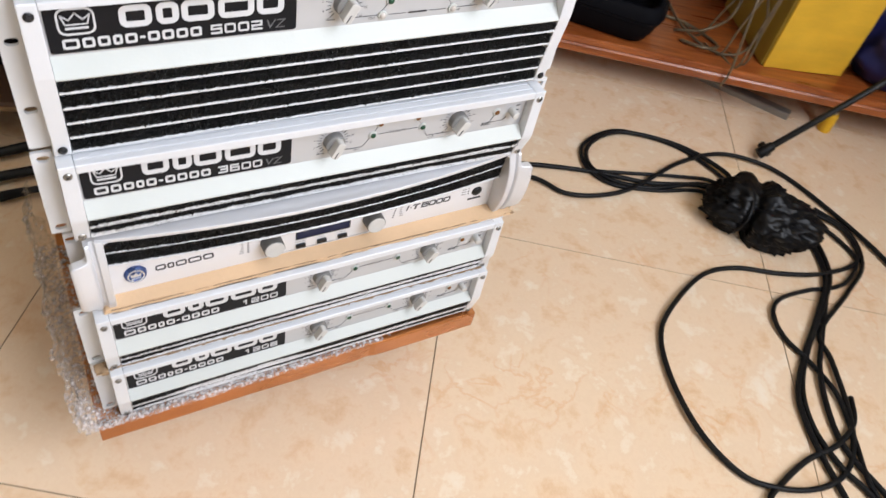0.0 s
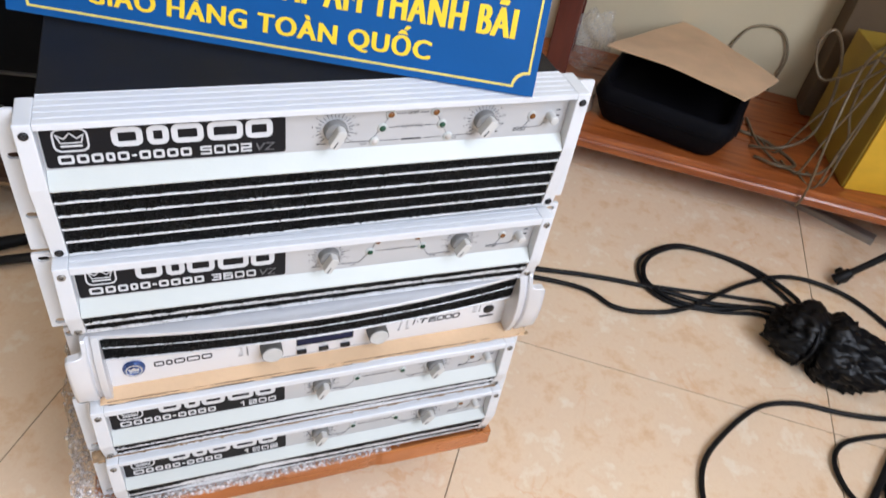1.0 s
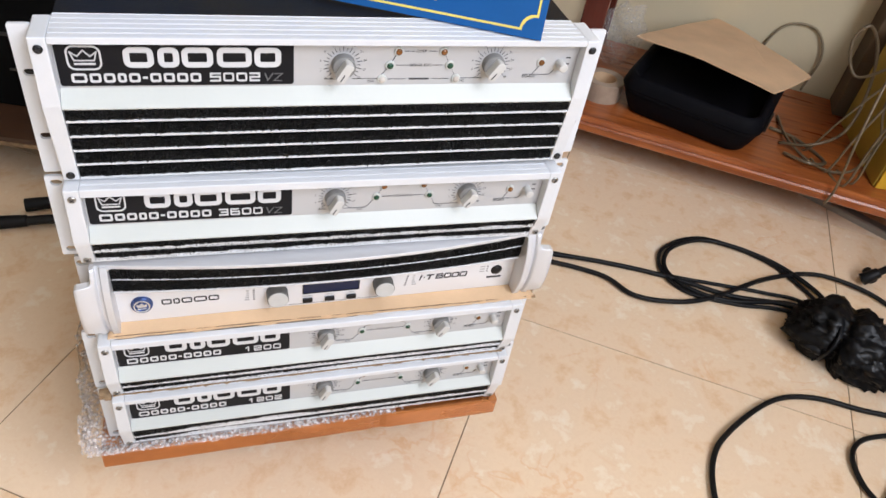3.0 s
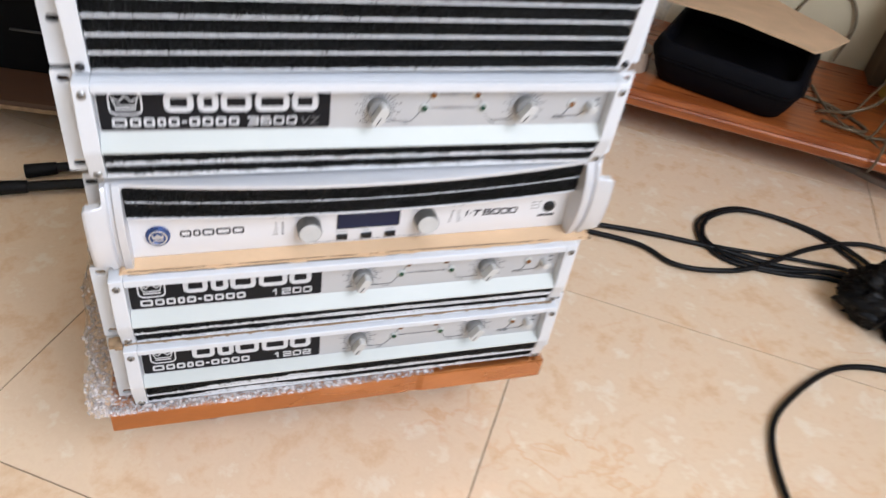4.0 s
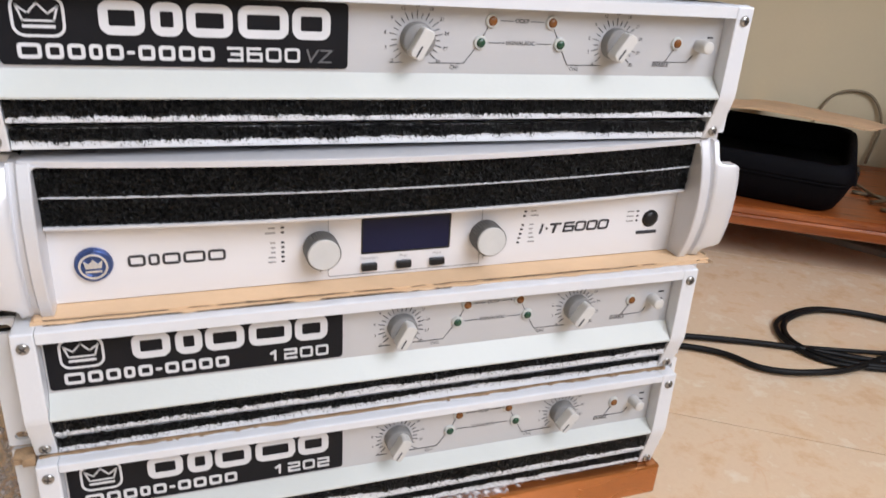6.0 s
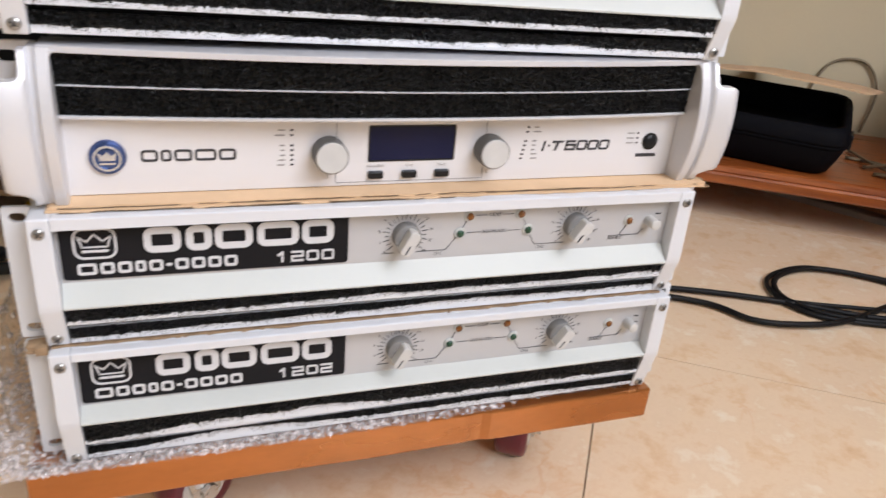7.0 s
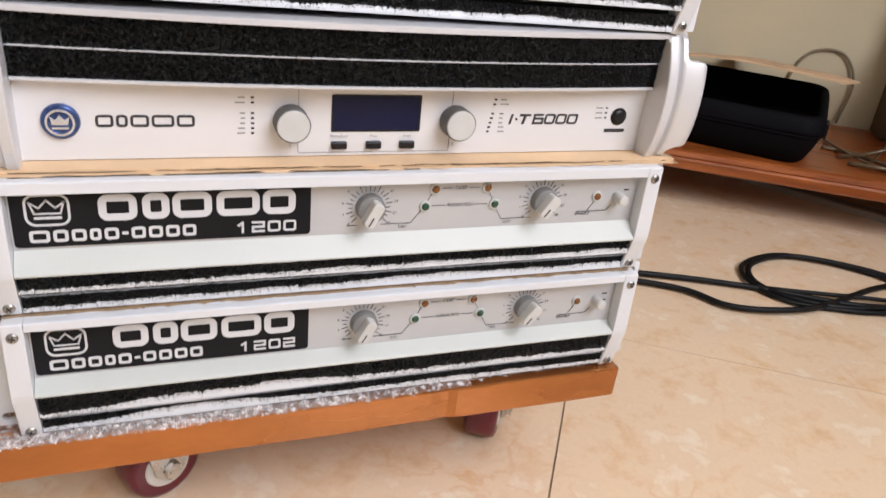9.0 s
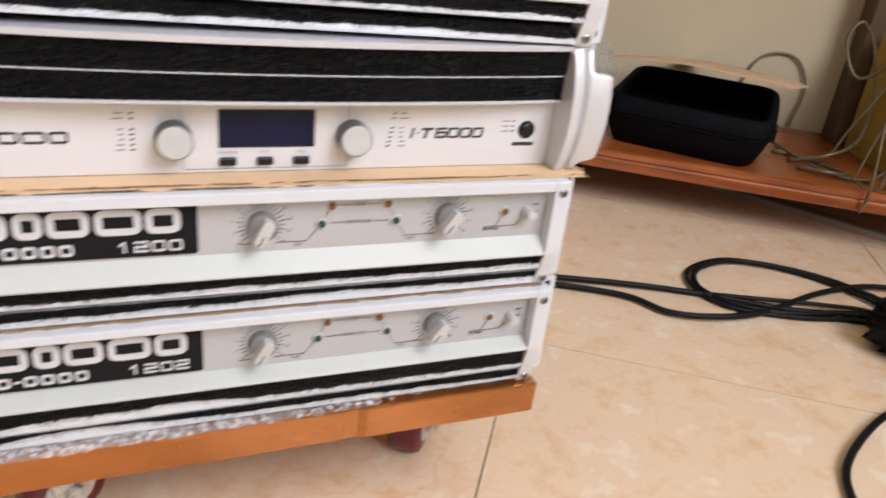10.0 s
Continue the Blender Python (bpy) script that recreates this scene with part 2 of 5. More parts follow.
    t.links.new(cloud.outputs["Fac"], b.inputs["Height"])
    t.links.new(b.outputs["Normal"], p.inputs["Normal"])
    return m


def film_material(name, tint, rough, alpha, most=1.0):
    """Thin crumpled transparent film: partly see-through, with sharp glints."""
    m = bpy.data.materials.new(name)
    m.use_nodes = True
    t = m.node_tree
    p = t.nodes["Principled BSDF"]
    p.inputs["Base Color"].default_value = (*tint, 1)
    p.inputs["Roughness"].default_value = rough
    p.inputs["Specular IOR Level"].default_value = 0.9
    tc = t.nodes.new("ShaderNodeTexCoord")
    n = t.nodes.new("ShaderNodeTexNoise")
    n.inputs["Scale"].default_value, n.inputs["Detail"].default_value = 220, 3
    t.links.new(tc.outputs["Object"], n.inputs["Vector"])
    b = t.nodes.new("ShaderNodeBump")
    b.inputs["Strength"].default_value, b.inputs["Distance"].default_value = 0.6, 0.003
    t.links.new(n.outputs["Fac"], b.inputs["Height"])
    t.links.new(b.outputs["Normal"], p.inputs["Normal"])
    mr = t.nodes.new("ShaderNodeMapRange")
    mr.inputs["From Min"].default_value, mr.inputs["From Max"].default_value = 0.48, 0.72
    mr.inputs["To Min"].default_value, mr.inputs["To Max"].default_value = alpha * 0.35, min(most, alpha * 3.2)
    t.links.new(n.outputs["Fac"], mr.inputs["Value"])
    t.links.new(mr.outputs["Result"], p.inputs["Alpha"])
    return m


FOAM = foam_material()
TILE = tile_material()
BUBBLE = film_material("bubble_film", (0.86, 0.79, 0.76), 0.10, 0.32)
# same film in a darker, browner tint for the upturned end
FLAP_FILM = film_material("darker_bubble_film", (0.42, 0.36, 0.32), 0.24, 0.45, 0.45)
CLEAR_FILM = film_material("clear_film", (0.75, 0.75, 0.76), 0.08, 0.16)
GLASS = bpy.data.materials.new("window_glass")
GLASS.use_nodes = True
GLASS.node_tree.nodes["Principled BSDF"].inputs["Transmission Weight"].default_value = 1.0
GLASS.node_tree.nodes["Principled BSDF"].inputs["Roughness"].default_value = 0.0


# ---- building helpers ----
def mesh_of(bm, name, material, smooth=False):
    me = bpy.data.meshes.new(name)
    bmesh.ops.recalc_face_normals(bm, faces=bm.faces[:])
    bm.to_mesh(me)
    bm.free()
    me.materials.append(material)
    if smooth:
        for f in me.polygons:
            f.use_smooth = True
    return me


def part(name, bm, material, parent, label="", smooth=False):
    ob = new(name, mesh_of(bm, name, material, smooth))
    ob.parent = parent
    if label:
        ob["label"] = label
    return ob


def thing(name, label, category, at=None, group="", kind=""):
    ob = new(name)
    ob.empty_display_size = 0.05
    if at is not None:
        ob.matrix_world = at
    return tagged(ob, label, category, group, kind)


def solid(name, bm, material, label, category, at=None, group="", kind="", smooth=False):
    ob = new(name, mesh_of(bm, name, material, smooth))
    if at is not None:
        ob.matrix_world = at
    return tagged(ob, label, category, group, kind)


def box(bm, x0, x1, y0, y1, z0, z1, bevel=0.0, seg=2):
    made = bmesh.ops.create_cube(bm, size=1.0)["verts"]
    for v in made:
        v.co = Vector(((x0 + x1) / 2 + v.co.x * (x1 - x0), (y0 + y1) / 2 + v.co.y * (y1 - y0), (z0 + z1) / 2 + v.co.z * (z1 - z0)))
    if bevel:
        edges = list({e for v in made for e in v.link_edges})
        bmesh.ops.bevel(bm, geom=edges, offset=bevel, segments=seg, affect="EDGES", profile=0.5)
    return bm


def prism(bm, profile, x0, x1, bevel=0.0):
    """A closed (y, z) profile drawn out from x0 to x1."""
    a = [bm.verts.new((x0, y, z)) for y, z in profile]
    b = [bm.verts.new((x1, y, z)) for y, z in profile]
    n = len(profile)
    faces = [bm.faces.new(a), bm.faces.new(b[::-1])]
    for i in range(n):
        faces.append(bm.faces.new((a[i], b[i], b[(i + 1) % n], a[(i + 1) % n])))
    if bevel:
        bmesh.ops.bevel(bm, geom=list({e for f in faces for e in f.edges}), offset=bevel, segments=2, affect="EDGES", profile=0.5)
    return bm


def rounded(cx, cz, w, h, r, n=5):
    r = min(r, w / 2 - 1e-5, h / 2 - 1e-5)
    pts = []
    for sx, sz, a0 in ((1, 1, 0), (-1, 1, 90), (-1, -1, 180), (1, -1, 270)):
        for k in range(n + 1):
            a = radians(a0 + 90 * k / n)
            pts.append((cx + sx * (w / 2 - r) + r * math.cos(a), cz + sz * (h / 2 - r) + r * math.sin(a)))
    return pts


def slab(bm, pts, y0, y1):
    """A flat (x, z) outline with depth from y0 (front) to y1."""
    a = [bm.verts.new((x, y0, z)) for x, z in pts]
    b = [bm.verts.new((x, y1, z)) for x, z in pts]
    n = len(pts)
    bm.faces.new(a)
    bm.faces.new(b[::-1])
    for i in range(n):
        bm.faces.new((a[i], a[(i + 1) % n], b[(i + 1) % n], b[i]))
    return bm


def ring(bm, outer, inner, y0, y1):
    """A frame between two outlines of equal length."""
    n = len(outer)
    loops = [[bm.verts.new((x, y, z)) for x, z in pts] for pts, y in ((outer, y0), (inner, y0), (inner, y1), (outer, y1))]
    for i in range(n):
        j = (i + 1) % n
        for k in range(4):
            p, q = loops[k], loops[(k + 1) % 4]
            bm.faces.new((p[i], p[j], q[j], q[i]))
    return bm


def frame_ring(bm, cx, cz, w, h, r, stroke, y0, y1):
    return ring(bm, rounded(cx, cz, w, h, r), rounded(cx, cz, w - 2 * stroke, h - 2 * stroke, max(r - stroke, 0.0004)), y0, y1)


def plate_with_slots(bm, x0, x1, z0, z1, slots, y0, y1):
    """A flat plate with rounded slots (cx, cz, w, h) cut through it."""
    edges = []
    for pts in [rounded((x0 + x1) / 2, (z0 + z1) / 2, x1 - x0, z1 - z0, 0.0015, 2)] + [rounded(*s, s[3] / 2, 4) for s in slots]:
        vs = [bm.verts.new((x, y0, z)) for x, z in pts]
        edges += [bm.edges.new((vs[i], vs[(i + 1) % len(vs)])) for i in range(len(vs))]
    got = bmesh.ops.triangle_fill(bm, use_beauty=True, use_dissolve=False, edges=edges)
    faces = [g for g in got["geom"] if isinstance(g, bmesh.types.BMFace)]
    ext = bmesh.ops.extrude_face_region(bm, geom=faces)
    for v in ext["geom"]:
        if isinstance(v, bmesh.types.BMVert):
            v.co.y = y1
    return bm


def cyl(bm, c, axis, r, depth, seg=24, r2=None, bevel=0.0):
    """A cylinder from c along axis."""
    axis = Vector(axis).normalized()
    m = Matrix.Translation(Vector(c) + axis * depth / 2) @ axis.to_track_quat("Z", "Y").to_matrix().to_4x4()
    made = bmesh.ops.create_cone(bm, cap_ends=True, segments=seg, radius1=r, radius2=r if r2 is None else r2, depth=depth, matrix=m)["verts"]
    if bevel:
        edges = [e for e in {e for v in made for e in v.link_edges} if len([f for f in e.link_faces if len(f.verts) > 4]) == 1]
        bmesh.ops.bevel(bm, geom=edges, offset=bevel, segments=2, affect="EDGES", profile=0.5)
    return bm


def dome(bm, c, r, flat=0.6, seg=12):
    made = bmesh.ops.create_uvsphere(bm, u_segments=seg, v_segments=8, radius=r)["verts"]
    for v in made:
        v.co = Vector(c) + Vector((v.co.x, v.co.y * flat, v.co.z))
    return bm


LETTERS = {}


def write(bm, text, x, z, height, y, width=None, squeeze=1.0, align="left", lean=0.0, depth=0.0003, bold=0.0, spacing=1.0):
    """Letters of the built-in font on the plane y, facing the front; height is that of a capital."""
    key = (text, bold, spacing)
    if key not in LETTERS:
        c = bpy.data.curves.new("lettering", "FONT")
        c.body, c.offset, c.resolution_u, c.space_character = text, bold, 3, spacing
        ob = bpy.data.objects.new("lettering", c)
        LETTERS[key] = bpy.data.meshes.new_from_object(ob)
        bpy.data.objects.remove(ob)
    me = LETTERS[key]
    xs = [v.co.x for v in me.vertices]
    lo, span = min(xs), max(xs) - min(xs)
    s = height / 0.69
    sx = width / span if width else s * squeeze
    start = x if align == "left" else (x - sx * span if align == "right" else x - sx * span / 2)
    old = len(bm.verts)
    bm.from_mesh(me)
    bm.verts.ensure_lookup_table()
    for v in bm.verts[old:]:
        px, pz = v.co.x, v.co.y
        v.co = Vector((start + (px - lo) * sx + lean * pz * s, y, z + pz * s))
    return bm


def smooth_line(pts, step=8):
    """A Catmull-Rom line through points."""
    p = [Vector(q) for q in pts]
    p = [2 * p[0] - p[1]] + p + [2 * p[-1] - p[-2]]
    out = []
    for i in range(1, len(p) - 2):
        a, b, c, d = p[i - 1:i + 3]
        for k in range(step):
            t = k / step
            out.append(0.5 * (2 * b + (c - a) * t + (2 * a - 5 * b + 4 * c - d) * t * t + (3 * b - a - 3 * c + d) * t ** 3))
    return out + [p[-2]]


def tube(bm, line, r, seg=8):
    rows = []
    for i, q in enumerate(line):
        d = (line[min(i + 1, len(line) - 1)] - line[max(i - 1, 0)]).normalized()
        side = d.cross(Vector((0, 0, 1)))
        side = side.normalized() if side.length > 1e-4 else Vector((1, 0, 0))
        up = side.cross(d)
        rows.append([bm.verts.new(q + r * (math.cos(2 * math.pi * k / seg) * side + math.sin(2 * math.pi * k / seg) * up)) for k in range(seg)])
    for a, b in zip(rows, rows[1:]):
        for k in range(seg):
            bm.faces.new((a[k], a[(k + 1) % seg], b[(k + 1) % seg], b[k]))
    bm.faces.new(rows[0])
    bm.faces.new(rows[-1][::-1])
    return bm


def foam_strip(x0, x1, z0, z1, depth_at, nx=420, nz=8, fray=0.0016, seed=0, rough=0.0007, bare=None):
    """A ragged strip of open-cell foam; depth_at(x, z) is its front face."""
    bm = bmesh.new()
    rng = random.Random(seed)
    rows = []
    for j in range(nz + 1):
        f = j / nz
        row = []
        for i in range(nx + 1):
            x = x0 + (x1 - x0) * i / nx
            z = z1 + (z0 - z1) * f
            if bare:
                u = (x - x0) / (x1 - x0)
                worn = bare(u) * (1 + 0.45 * noise.noise(Vector((x * 16, seed * 1.37, 4.3)))) + 0.0011 * noise.noise(Vector((x * 60, seed * 1.37, 8.6)))
                z += f * max(0.0, min(worn, (z1 - z0) * 0.86))
            d = noise.noise(Vector((x * 420, z * 420, seed))) * rough + rng.uniform(-rough, rough) * 0.6
            if j == nz:
                z -= fray * (0.12 + max(0.0, 0.25 + noise.noise(Vector((x * 55, seed, 0))))) * rng.uniform(0.0, 1.5) ** 2
                d -= 0.0008
            elif 0 < j:
                z += rng.uniform(-1, 1) * (z1 - z0) / nz * 0.25
            row.append(bm.verts.new((x, depth_at(x, z) - d, z)))
        rows.append(row)
    for a, b in zip(rows, rows[1:]):
        for i in range(nx):
            bm.faces.new((a[i], a[i + 1], b[i + 1], b[i]))
    if bare:                         # loose crumbs and hairs below the torn edge
        for k in range(900):
            v = rows[-1][rng.randrange(nx + 1)].co
            x, z = v.x + rng.uniform(-0.001, 0.001), v.z - 0.0026 * rng.random() ** 2.2 + 0.0004
            z = max(z, z0 - 0.0012)
            size, a = rng.uniform(0.00018, 0.0005), rng.uniform(0, 6.28)
            y = depth_at(x, z) - 0.0011
            bm.faces.new([bm.verts.new((x + size * math.cos(a + b), y, z + size * (1.6 if b == 0 else 1.0) * math.sin(a + b))) for b in (0, 2.1, 4.2)])
    back = [bm.verts.new((x, depth_at(x, z) + 0.004, z)) for x, z in ((x0, z1), (x1, z1), (x1, z0), (x0, z0))]
    bm.faces.new(back)
    return bm


def screw(parent, x, y, z, dark=False):
    bm = bmesh.new()
    dome(bm, (x, y, z), 0.0036, 0.45, 14)
    s = part("screw", bm, BLACK_PLASTIC if dark else SCREW_STEEL, parent, "black socket screw" if dark else "zinc cross-head screw", True)
    # dark bars stand in for the shade in the slot
    bm = bmesh.new()
    a = random.uniform(0, 90)
    for k in (0, 90):
        c, sn = math.cos(radians(a + k)), math.sin(radians(a + k))
        slab(bm, [(x + px * c - pz * sn, z + px * sn + pz * c) for px, pz in ((-0.0021, -0.0004), (0.0021, -0.0004), (0.0021, 0.0004), (-0.0021, 0.0004))], y - 0.00185, y - 0.001)
    part("cross_slot", bm, PRINT_DARK, s)


# ---- amplifiers ----
FRONT = 0.011      # depth of the control panel behind the end caps


def stroke(bm, p, q, w, y0, y1):
    d = Vector((q[0] - p[0], q[1] - p[1])).normalized() * w / 2
    slab(bm, [(p[0] - d.x - d.y, p[1] - d.y + d.x), (p[0] - d.x + d.y, p[1] - d.y - d.x), (q[0] + d.x + d.y, q[1] + d.y - d.x), (q[0] + d.x - d.y, q[1] + d.y + d.x)], y0, y1)


def nameplate(amp, H, digits, suffix):
    z0, z1, x0, x1 = H - 0.0515, H - 0.0155, -0.211, -0.036
    y = FRONT - 0.0009
    settle = Matrix.Translation((-0.0023, 0, 0.0063)) @ Matrix.Diagonal((1.0057, 1, 1, 1))

    def marked(name, bm, material, parent, label=""):
        bm.transform(settle if parent is amp else Matrix.Translation((-0.0030, 0, 0)) @ settle)
        return part(name, bm, material, parent, label)
    bm = bmesh.new()
    slab(bm, rounded((x0 + x1) / 2, (z0 + z1) / 2, x1 - x0, z1 - z0, 0.0025), y, FRONT + 0.001)
    plate = marked("nameplate", bm, BLACK_PLATE, amp, "black name plate with light grey marks")
    yt, yb = y - 0.0004, y + 0.0002
    bm = bmesh.new()
    frame_ring(bm, -0.1885, H - 0.0275, 0.0245, 0.0205, 0.006, 0.0014, yt, yb)
    peaks = [(-0.1955, H - 0.0297), (-0.1978, H - 0.0225), (-0.193, H - 0.0262), (-0.1885, H - 0.0212), (-0.184, H - 0.0262), (-0.1792, H - 0.0225), (-0.1815, H - 0.0297), (-0.1955, H - 0.0297)]
    for p, q in zip(peaks, peaks[1:]):
        stroke(bm, p, q, 0.0010, yt, yb)
    slab(bm, rounded(-0.1885, H - 0.0325, 0.015, 0.0016, 0.0005), yt, yb)
    marked("emblem", bm, PRINT_WHITE, plate)
    for a, b in ((345, 480), (500, 597), (610, 755), (775, 940), (955, 1085)):     # five plain rounded shapes for the maker's mark
        w, cx = (b - a) * 0.0001615, x0 + ((a + b) / 2 - 30) * 0.000159
        bm = bmesh.new()
        frame_ring(bm, cx, H - 0.0272, w, 0.0172, 0.0055, 0.0046, yt, yb)
        marked("maker_mark", bm, PRINT_WHITE, plate)
    x = x0 + 0.0105
    for k, w in enumerate((0.0135, 0.0105, 0.0105, 0.0085, 0.0105, 0.0055, 0.0105, 0.0105, 0.0105, 0.0105)):
        bm = bmesh.new()
        w *= 0.93
        if k == 5:
            slab(bm, rounded(x + w / 2, H - 0.0445, w - 0.0015, 0.0018, 0.0005), yt, yb)
        else:
            frame_ring(bm, x + w / 2, H - 0.0445, w - 0.0016, 0.0078, 0.002, 0.0019, yt, yb)
        marked("series_mark", bm, PRINT_WHITE, plate)
        x += w + 0.0002
    bm = bmesh.new()
    right = x1 - 0.0065
    if suffix:
        write(bm, suffix, right, H - 0.0483, 0.0074, yt, width=0.0155, align="right", lean=0.18)
        marked("model_suffix", bm, PRINT_GREY, plate)
        bm = bmesh.new()
        right -= 0.0175
    for k, digit in enumerate(digits):
        bm = bmesh.new()
        square_digit(bm, digit, right - 0.0102 * (3 - k) - 0.0042, H - 0.0483, 0.0084, 0.0078, 0.00145, yt, yb)
        marked("digit", bm, PRINT_WHITE, plate)


DIGIT_LINES = {
    "0": [(0, 0, 0, 1), (0, 1, 1, 1), (1, 1, 1, 0), (1, 0, 0, 0)],
    "1": [(0.55, 0, 0.55, 1), (0.55, 1, 0.2, 0.74)],
    "2": [(0, 1, 1, 1), (1, 1, 1, 0.5), (1, 0.5, 0, 0.5), (0, 0.5, 0, 0), (0, 0, 1, 0)],
    "3": [(0, 1, 1, 1), (1, 1, 1, 0), (0.25, 0.5, 1, 0.5), (1, 0, 0, 0)],
    "5": [(1, 1, 0, 1), (0, 1, 0, 0.55), (0, 0.55, 1, 0.55), (1, 0.55, 1, 0), (1, 0, 0, 0)],
    "6": [(0.9, 1, 0, 1), (0, 1, 0, 0), (0, 0, 1, 0), (1, 0, 1, 0.56), (1, 0.56, 0, 0.56)],
}


def square_digit(bm, digit, cx, z, w, h, line, y0, y1, lean=0.0):
    """A wide square digit drawn with even strokes."""
    iw, ih = w - line, h - line
    if digit == "0":
        frame_ring(bm, cx, z + h / 2, w, h, 0.0018, line, y0, y1)
    else:
        for n, (a, b, c, d) in enumerate(DIGIT_LINES[digit]):
            lift = 0.00003 * n
            stroke(bm, (cx - iw / 2 + a * iw, z + line / 2 + b * ih), (cx - iw / 2 + c * iw, z + line / 2 + d * ih), line, y0 - lift, y1)
    if lean:
        for v in bm.verts:
            v.co.x += lean * (v.co.z - z)


def level_knob(amp, x, z, turn):
    y = FRONT
    bm = bmesh.new()
    cyl(bm, (x, y + 0.001, z), (0, -1, 0), 0.0102, 0.0082, 32, 0.0096, 0.0006)
    knob = part("level_knob", bm, KNOB_SHADED, amp, "grey plastic rotary knob with a raised grip", True)
    c, s = math.cos(radians(turn)), math.sin(radians(turn))
    bm = bmesh.new()
    slab(bm, [(x + px * c - pz * s, z + px * s + pz * c) for px, pz in rounded(0.001, 0, 0.0182, 0.0080, 0.0025, 4)], y - 0.0158, y - 0.0065)
    bmesh.ops.bevel(bm, geom=[e for e in bm.edges if abs(e.verts[0].co.y - e.verts[1].co.y) < 1e-6 and e.verts[0].co.y < y - 0.0153], offset=0.0008, segments=2, affect="EDGES", profile=0.5)
    part("grip", bm, KNOB, knob, "pale grey grip")
    bm = bmesh.new()
    slab(bm, [(x + px * c - pz * s, z + px * s + pz * c) for px, pz in ((0.002, -0.00042), (0.0090, -0.00042), (0.0090, 0.00042), (0.002, 0.00042))], y - 0.0162, y - 0.0155)
    part("index_line", bm, PRINT_DARK, knob)


def lamp(amp, x, z, material, what):
    bm = bmesh.new()
    cyl(bm, (x, FRONT + 0.0005, z), (0, -1, 0), 0.0044, 0.0022, 20, 0.004, 0.0004)
    base = part("indicator_lamp", bm, SILL, amp, what)
    bm = bmesh.new()
    dome(bm, (x, FRONT - 0.0017, z), 0.0029, 0.55, 14)
    part("lens", bm, material, base, "", True)


def legend(amp, H, third):
    y = FRONT - 0.0004
    bm = bmesh.new()

    def bar(x0, z0, x1, z1, w=0.00035):
        d = Vector((x1 - x0, z1 - z0))
        n = Vector((-d.y, d.x)).normalized() * w / 2
        slab(bm, [(x0 - n.x, z0 - n.y), (x1 - n.x, z1 - n.y), (x1 + n.x, z1 + n.y), (x0 + n.x, z0 + n.y)], y, y + 0.0006)
    for cx, sign in ((0.0064, 1), (0.1390, -1)):
        cz = H - 0.034
        for k in range(21):
            a = radians(222 - 264 * k / 20)
            r1 = 0.0165 if k % 2 == 0 else 0.0150
            bar(cx + 0.0118 * math.cos(a), cz + 0.0118 * math.sin(a), cx + r1 * math.cos(a), cz + r1 * math.sin(a), 0.0004)
            if k % 2 == 0:
                write(bm, str(k // 2 * 3), cx + 0.0190 * math.cos(a), cz + 0.0190 * math.sin(a) - 0.0009, 0.0021, y, align="centre")
        bar(cx - 0.0155, H - 0.0475, cx - 0.0075, H - 0.0475)
        if third:
            write(bm, "LEVEL", cx, H - 0.0122, 0.0015, y, align="centre")
    bar(0.015, H - 0.0475, 0.037, H - 0.0475)
    bar(0.037, H - 0.0475, 0.0465, H - 0.035)
    bar(0.0465, H - 0.035, 0.053, H - 0.022)
    write(bm, "CH1", 0.031, H - 0.0510, 0.0023, y, align="centre")
    bar(0.093, H - 0.022, 0.100, H - 0.035)
    bar(0.100, H - 0.035, 0.107, H - 0.0475)
    bar(0.107, H - 0.0475, 0.129, H - 0.0475)
    write(bm, "CH2", 0.112, H - 0.0510, 0.0023, y, align="centre")
    write(bm, "ODEP", 0.073, H - 0.023, 0.0025, y, align="centre", bold=0.006)
    bar(0.0585, H - 0.022, 0.067, H - 0.022)
    bar(0.079, H - 0.022, 0.0875, H - 0.022)
    write(bm, "SIGNAL/IOC", 0.0733, H - 0.036, 0.0025, y, align="centre", bold=0.006)
    bar(0.052, H - 0.035, 0.0625, H - 0.035)
    bar(0.084, H - 0.035, 0.0945, H - 0.035)
    if third:
        slab(bm, rounded(0.0735, H - 0.048, 0.018, 0.0014, 0.0003), y, y + 0.0006)
        bar(0.046, H - 0.048, 0.062, H - 0.048)
        bar(0.085, H - 0.048, 0.101, H - 0.048)
    write(bm, "ENABLE", 0.176, H - 0.0475, 0.0025, y, align="centre", bold=0.006)
    bar(0.170, H - 0.0445, 0.196, H - 0.0445)
    bar(0.179, H - 0.0445, 0.186, H - 0.034)
    bar(0.196, H - 0.0445, 0.2, H - 0.04)
    for dz in (0.0, 0.006):
        slab(bm, rounded(0.2115, H - 0.028 - dz, 0.0045, 0.0011, 0.0003), y, y + 0.0006)
    bm.transform(Matrix.Translation((-0.0045, 0, 0.0065)))
    tagged(part("legend", bm, PRINT_DARK, amp, "small dark printed scale and captions"), kind="stuff")


